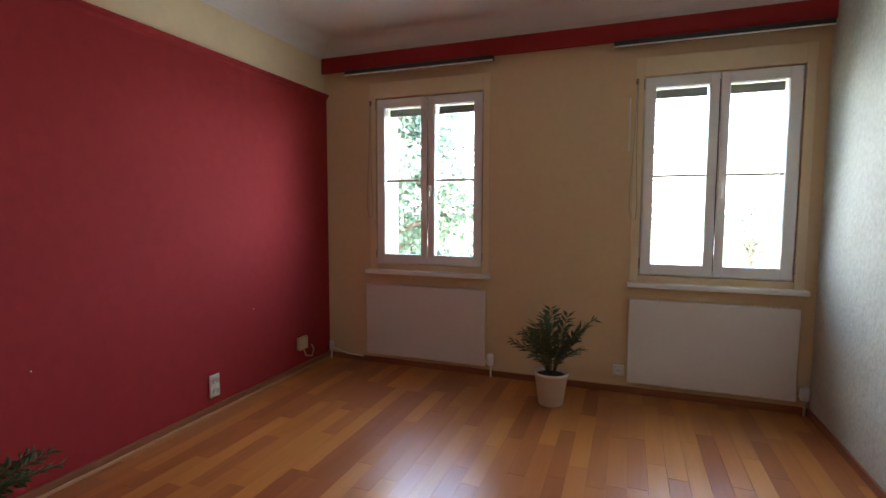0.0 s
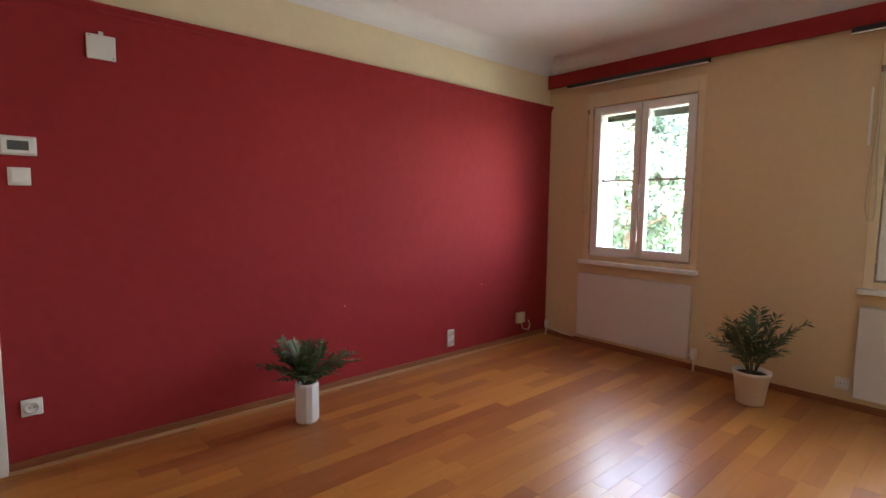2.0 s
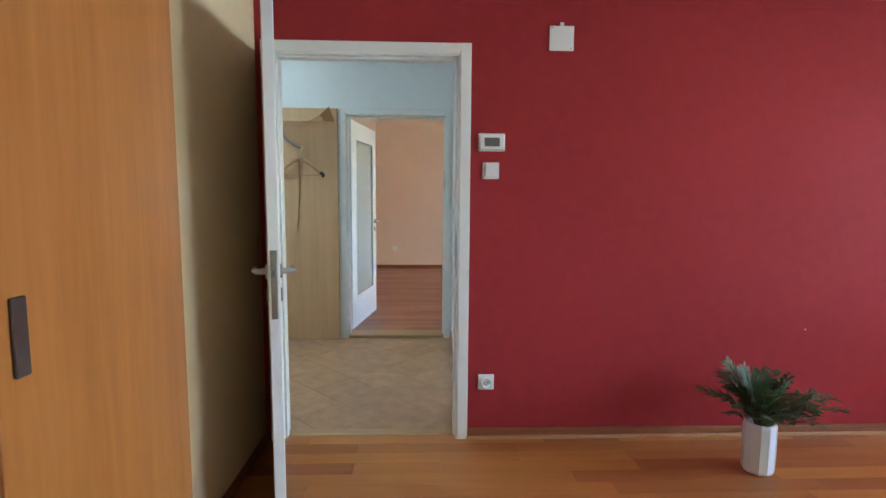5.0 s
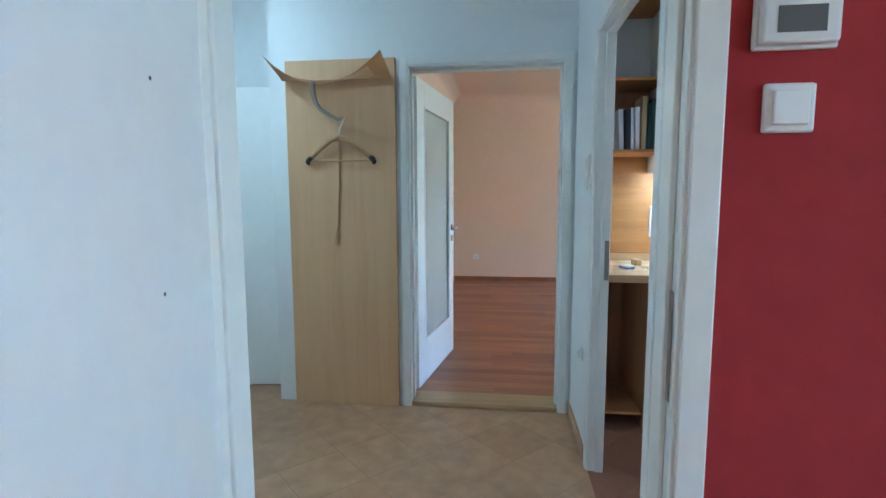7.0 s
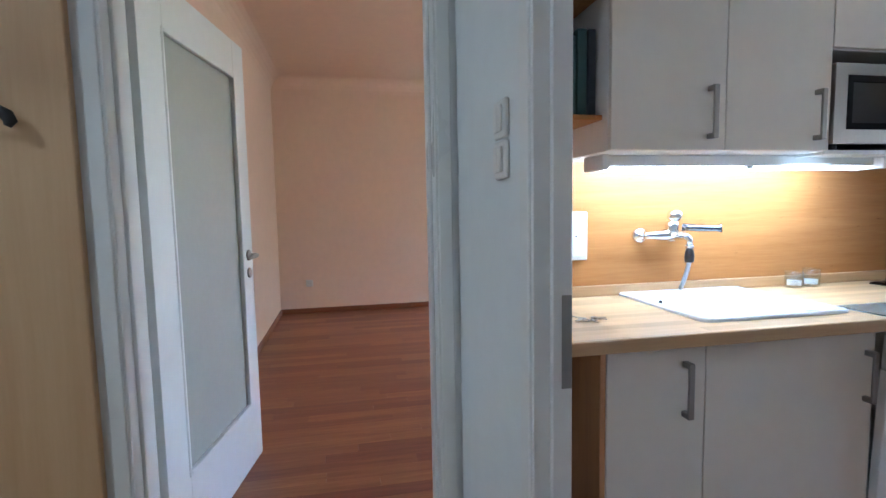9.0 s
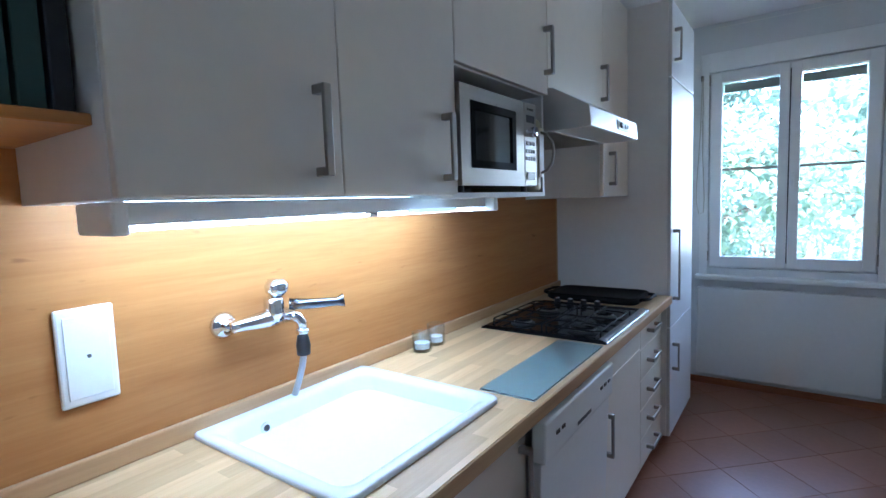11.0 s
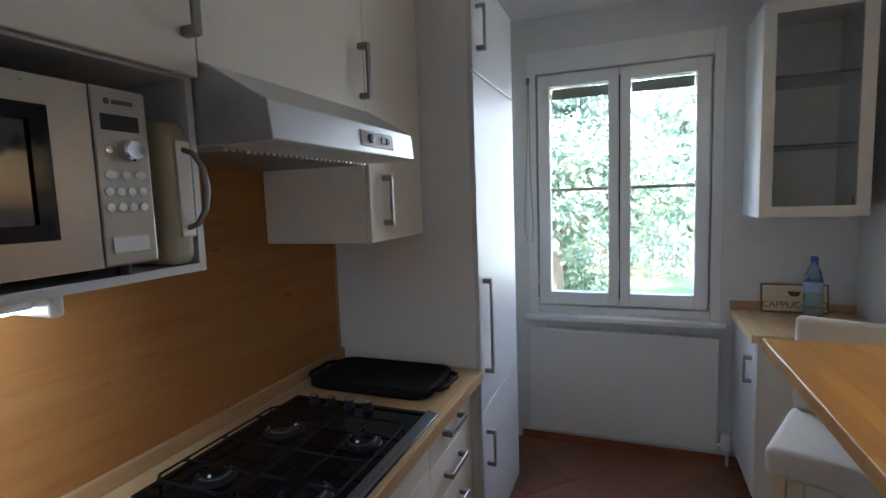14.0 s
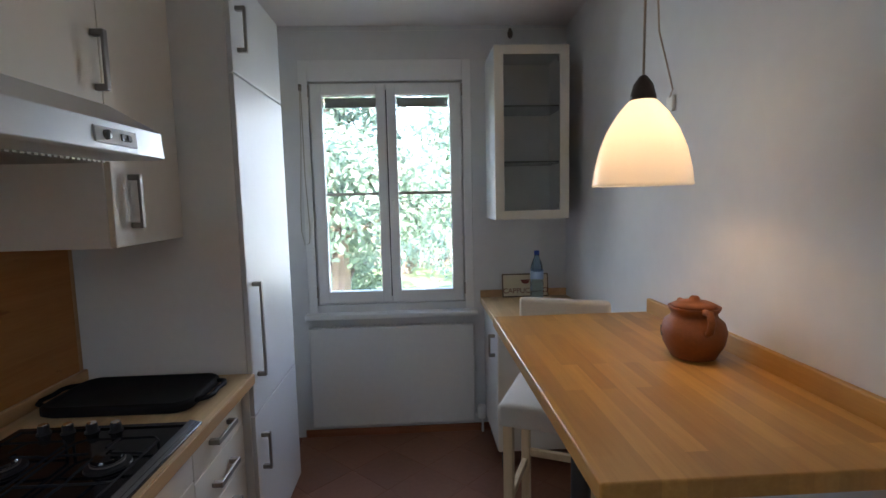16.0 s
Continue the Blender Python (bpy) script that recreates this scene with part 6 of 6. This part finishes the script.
# ---- outside ----
structure("ground", slab("z", (-250, 250), (4.34, 400), (-1.4, -1.2)), GROUND, "lawn that reaches the horizon")
structure("path", slab("z", (-30, 30), (7.2, 9.0), (-1.199, -1.19)), PATHM, "pale gravel path across the lawn")
structure("ground_house", slab("z", (-250, 250), (-400, 4.33), (-1.45, -1.21)), GROUND, "ground around the house")


def tree(x, y, height, spread, seed, leaves):
    rnd = random.Random(seed)
    t = thing("tree", "leafy broad tree outside the windows", "tree", (x, y, -1.2), "trees in the garden")
    tr = bmesh.new()
    base = Vector((x, y, -1.2))
    top = base + Vector((rnd.uniform(-0.3, 0.3), rnd.uniform(-0.3, 0.3), height * 0.8))
    add_tube(tr, [base, base.lerp(top, 0.3) + Vector((0.1, 0, 0)), base.lerp(top, 0.65), top], [0.22, 0.17, 0.11, 0.03], 10)
    ends = [top]
    for i in range(22):
        s = rnd.uniform(0.12, 0.92)
        o = base.lerp(top, s)
        a = rnd.uniform(0, 2 * math.pi)
        L = spread * rnd.uniform(0.5, 1.0) * (1.15 - 0.6 * s)
        e = o + Vector((math.cos(a) * L, math.sin(a) * L, rnd.uniform(-0.1, 0.55) * L))
        add_tube(tr, [o, o.lerp(e, 0.5) + Vector((0, 0, 0.12 * L)), e], [0.06, 0.04, 0.012], 6)
        ends += [e, o.lerp(e, 0.6)]
    part("trunk", tr, BARK, t)
    cl = []
    for e in ends:
        for _ in range(4):
            cl.append((e + Vector((rnd.gauss(0, 0.45), rnd.gauss(0, 0.45), rnd.gauss(0, 0.4))), rnd.uniform(0.35, 0.75)))
    vs, fs = [], []
    for _ in range(leaves):
        c, r = rnd.choice(cl)
        d = Vector((rnd.gauss(0, 1), rnd.gauss(0, 1), rnd.gauss(0, 0.8))).normalized() * r * rnd.uniform(0.55, 1.0)
        p = c + d
        nrm = (d.normalized() + Vector((rnd.uniform(-0.6, 0.6), rnd.uniform(-0.6, 0.6), 0.5))).normalized()
        u = nrm.orthogonal().normalized()
        w = nrm.cross(u)
        k = rnd.uniform(0, 2 * math.pi)
        u, w = u * math.cos(k) + w * math.sin(k), w * math.cos(k) - u * math.sin(k)
        s = rnd.uniform(0.05, 0.115)
        i = len(vs)
        vs += [p - u * s, p + w * s * 0.55 - nrm * s * 0.15, p + u * s, p - w * s * 0.55 - nrm * s * 0.15]
        fs += [(i, i + 1, i + 2), (i, i + 2, i + 3)]
    me = bpy.data.meshes.new("crown")
    me.from_pydata([tuple(v) for v in vs], [], fs)
    me.materials.append(TREELEAF)
    c = new("crown", me)
    c.parent = t
    c.matrix_parent_inverse = Matrix.Translation((-x, -y, 1.2))
    return t


tree(-5.3, 10.6, 6.8, 2.8, 1, 15000)
tree(-2.5, 12.6, 7.5, 3.0, 2, 10000)
tree(-7.2, 14.5, 7.5, 3.0, 4, 5000)
tree(-4.2, 19.0, 5.0, 2.4, 5, 4000)
tree(-8.4, 13.0, 7.0, 3.0, 7, 9000)
tree(4.6, 24.0, 3.6, 1.6, 6, 2500)
fence = thing("garden_fence", "grey wooden garden fence behind the trees", "fence", (-4, 20, -1.2))
for i in range(46):
    x = -12 + i * 0.32
    part("slat", box((x, 20.5, -1.18), (x + 0.26, 20.53, 0.15), 0), BARK, fence)
for z in (-0.9, -0.1):
    part("rail", box((-12, 20.54, z), (2.8, 20.6, z + 0.09), 0), BARK, fence)


# ---- floor pieces ----
def bevelled_piece(poly, z0, z1, ch=0.0012):
    """A flat piece with a chamfered top from a convex outline, counter-clockwise."""
    bm = bmesh.new()
    c = Vector((sum(p[0] for p in poly) / len(poly), sum(p[1] for p in poly) / len(poly)))
    low = [bm.verts.new((p[0], p[1], z0)) for p in poly]
    mid = [bm.verts.new((p[0], p[1], z1 - ch)) for p in poly]
    ins = []
    for p in poly:
        d = Vector(p) - c
        q = c + d * max(0.0, 1 - 1.6 * ch / max(d.length, 0.01))
        ins.append(bm.verts.new((q.x, q.y, z1)))
    n = len(poly)
    for i in range(n):
        j = (i + 1) % n
        bm.faces.new((low[i], low[j], mid[j], mid[i]))
        bm.faces.new((mid[i], mid[j], ins[j], ins[i]))
    bm.faces.new(ins)
    return bm


def clip(poly, ax, v, keep_less):
    out = []
    for i, p in enumerate(poly):
        q = poly[(i + 1) % len(poly)]
        a, b = (p[ax] <= v) == keep_less, (q[ax] <= v) == keep_less
        if a:
            out.append(p)
        if a != b:
            s = (v - p[ax]) / (q[ax] - p[ax])
            out.append((p[0] + s * (q[0] - p[0]), p[1] + s * (q[1] - p[1])))
    return out


def diagonal_tiles(parent, rects, step, o1, o2, material, gap=0.004):
    """Square tiles laid at 45 degrees: joints at x - y = o1 + k*step and x + y = o2 + k*step."""
    h = step / 2
    e = gap * 0.7071
    for rect in rects:
        x0, x1, y0, y1 = rect
        for i in range(int((x0 - y1 - o1) // step) - 1, int((x1 - y0 - o1) // step) + 2):
            for j in range(int((x0 + y0 - o2) // step) - 1, int((x1 + y1 - o2) // step) + 2):
                a, s = o1 + (i + 0.5) * step, o2 + (j + 0.5) * step
                cx, cy = (a + s) / 2, (s - a) / 2
                poly = [(cx + h - e, cy), (cx, cy + h - e), (cx - h + e, cy), (cx, cy - h + e)]
                for ax, v, less in ((0, x0, False), (0, x1, True), (1, y0, False), (1, y1, True)):
                    poly = clip(poly, ax, v, less)
                    if len(poly) < 3:
                        break
                if len(poly) < 3:
                    continue
                area = abs(sum(p[0] * q[1] - q[0] * p[1] for p, q in zip(poly, poly[1:] + poly[:1]))) / 2
                if area < 0.0008:
                    continue
                part("tile", bevelled_piece(poly, -0.009, 0.0), material, parent)


hall_floor = structure("floor_hall", slab("z", (-5.1, XKE), (YHS, YH), (-0.012, -0.0012)), GROUT, "beige floor tiles laid diagonally")
diagonal_tiles(hall_floor, [(-5.09, XKE, YHS, -2.12), (XH, XKE, -2.12, YH)], 0.4455, -2.05, -4.24, TILEH, 0.0025)
kit_floor = structure("floor_kitchen", slab("z", (XKW, XKE), (YH, YKN), (-0.012, -0.0015)), GROUTD, "red brown floor tiles laid diagonally")
diagonal_tiles(kit_floor, [(-4.52, XKE, YH, YKN)], 0.424, -6.42, -1.87, TILEK, 0.003)


def boards(parent, x0, x1, y0, y1, z0, z1, width, lengths, material, name, seed, own, joined_mat):
    """Boards along y in rows; those inside the stretch `own` are objects on shared meshes, the others one mesh."""
    rnd = random.Random(seed)
    cache = {}
    rest = bmesh.new()
    x = x0
    while x < x1 - 0.005:
        w = min(width, x1 - x)
        y = y0 - rnd.uniform(0, lengths[-1])
        while y < y1 - 0.003:
            L = rnd.choice(lengths)
            a, b = max(y, y0), min(y + L, y1)
            y += L
            if b - a < 0.01:
                continue
            key = (round(w, 3), round(b - a, 2))
            poly = [(-w / 2 + 0.0004, -(b - a) / 2 + 0.0004), (w / 2 - 0.0004, -(b - a) / 2 + 0.0004), (w / 2 - 0.0004, (b - a) / 2 - 0.0004), (-w / 2 + 0.0004, (b - a) / 2 - 0.0004)]
            cx, cy = x + w / 2, (a + b) / 2
            if own[0] <= cx <= own[1] and own[2] <= cy <= own[3]:
                if key not in cache:
                    ob = part(name, bevelled_piece(poly, z0, z1, 0.0004), material, parent)
                    cache[key] = ob.data
                else:
                    ob = new(name, cache[key])
                    ob.parent = parent
                ob.location = (cx, cy, 0)
            else:
                p = bevelled_piece([(px + cx, py + cy) for px, py in poly], z0, z1, 0.0004)
                tmp = bpy.data.meshes.new("tmp")
                p.to_mesh(tmp); p.free()
                rest.from_mesh(tmp)
                bpy.data.meshes.remove(tmp)
        x += width
    if rest.verts:
        tagged(part(name + "s_far", rest, joined_mat, parent), kind="stuff")
    else:
        rest.free()


liv_floor = structure("floor_living", slab("z", (XR, XE), (YS, YN), (-0.0139, -0.0125)), GROUTD, "warm reddish strip parquet")
boards(liv_floor, -2.70, XE, YS, YN, -0.012, 0.0, 0.096, [0.42, 0.56, 0.70, 0.84, 0.98], PARQ, "board", 7, (-3.0, 2.0, -2.0, 4.0), PARQJ)
pch_floor = structure("floor_peach", slab("z", (-9.2, XH - 0.16), (-1.46, YKN), (0.0065, 0.0085)), GROUTD, "reddish wood laminate boards")
boards(pch_floor, -9.18, XH - 0.17, -1.44, 1.2, 0.009, 0.02, 0.085, [0.6, 0.9, 1.2], PINKFL, "board", 9, (-9.3, -4.7, -1.5, 1.3), PINKFL)
structure("floor_peach_rest", slab("z", (-9.18, -5.16), (1.2, YKN), (0.009, 0.0199)), PINKFL, "laminate in the unseen part of the far room")
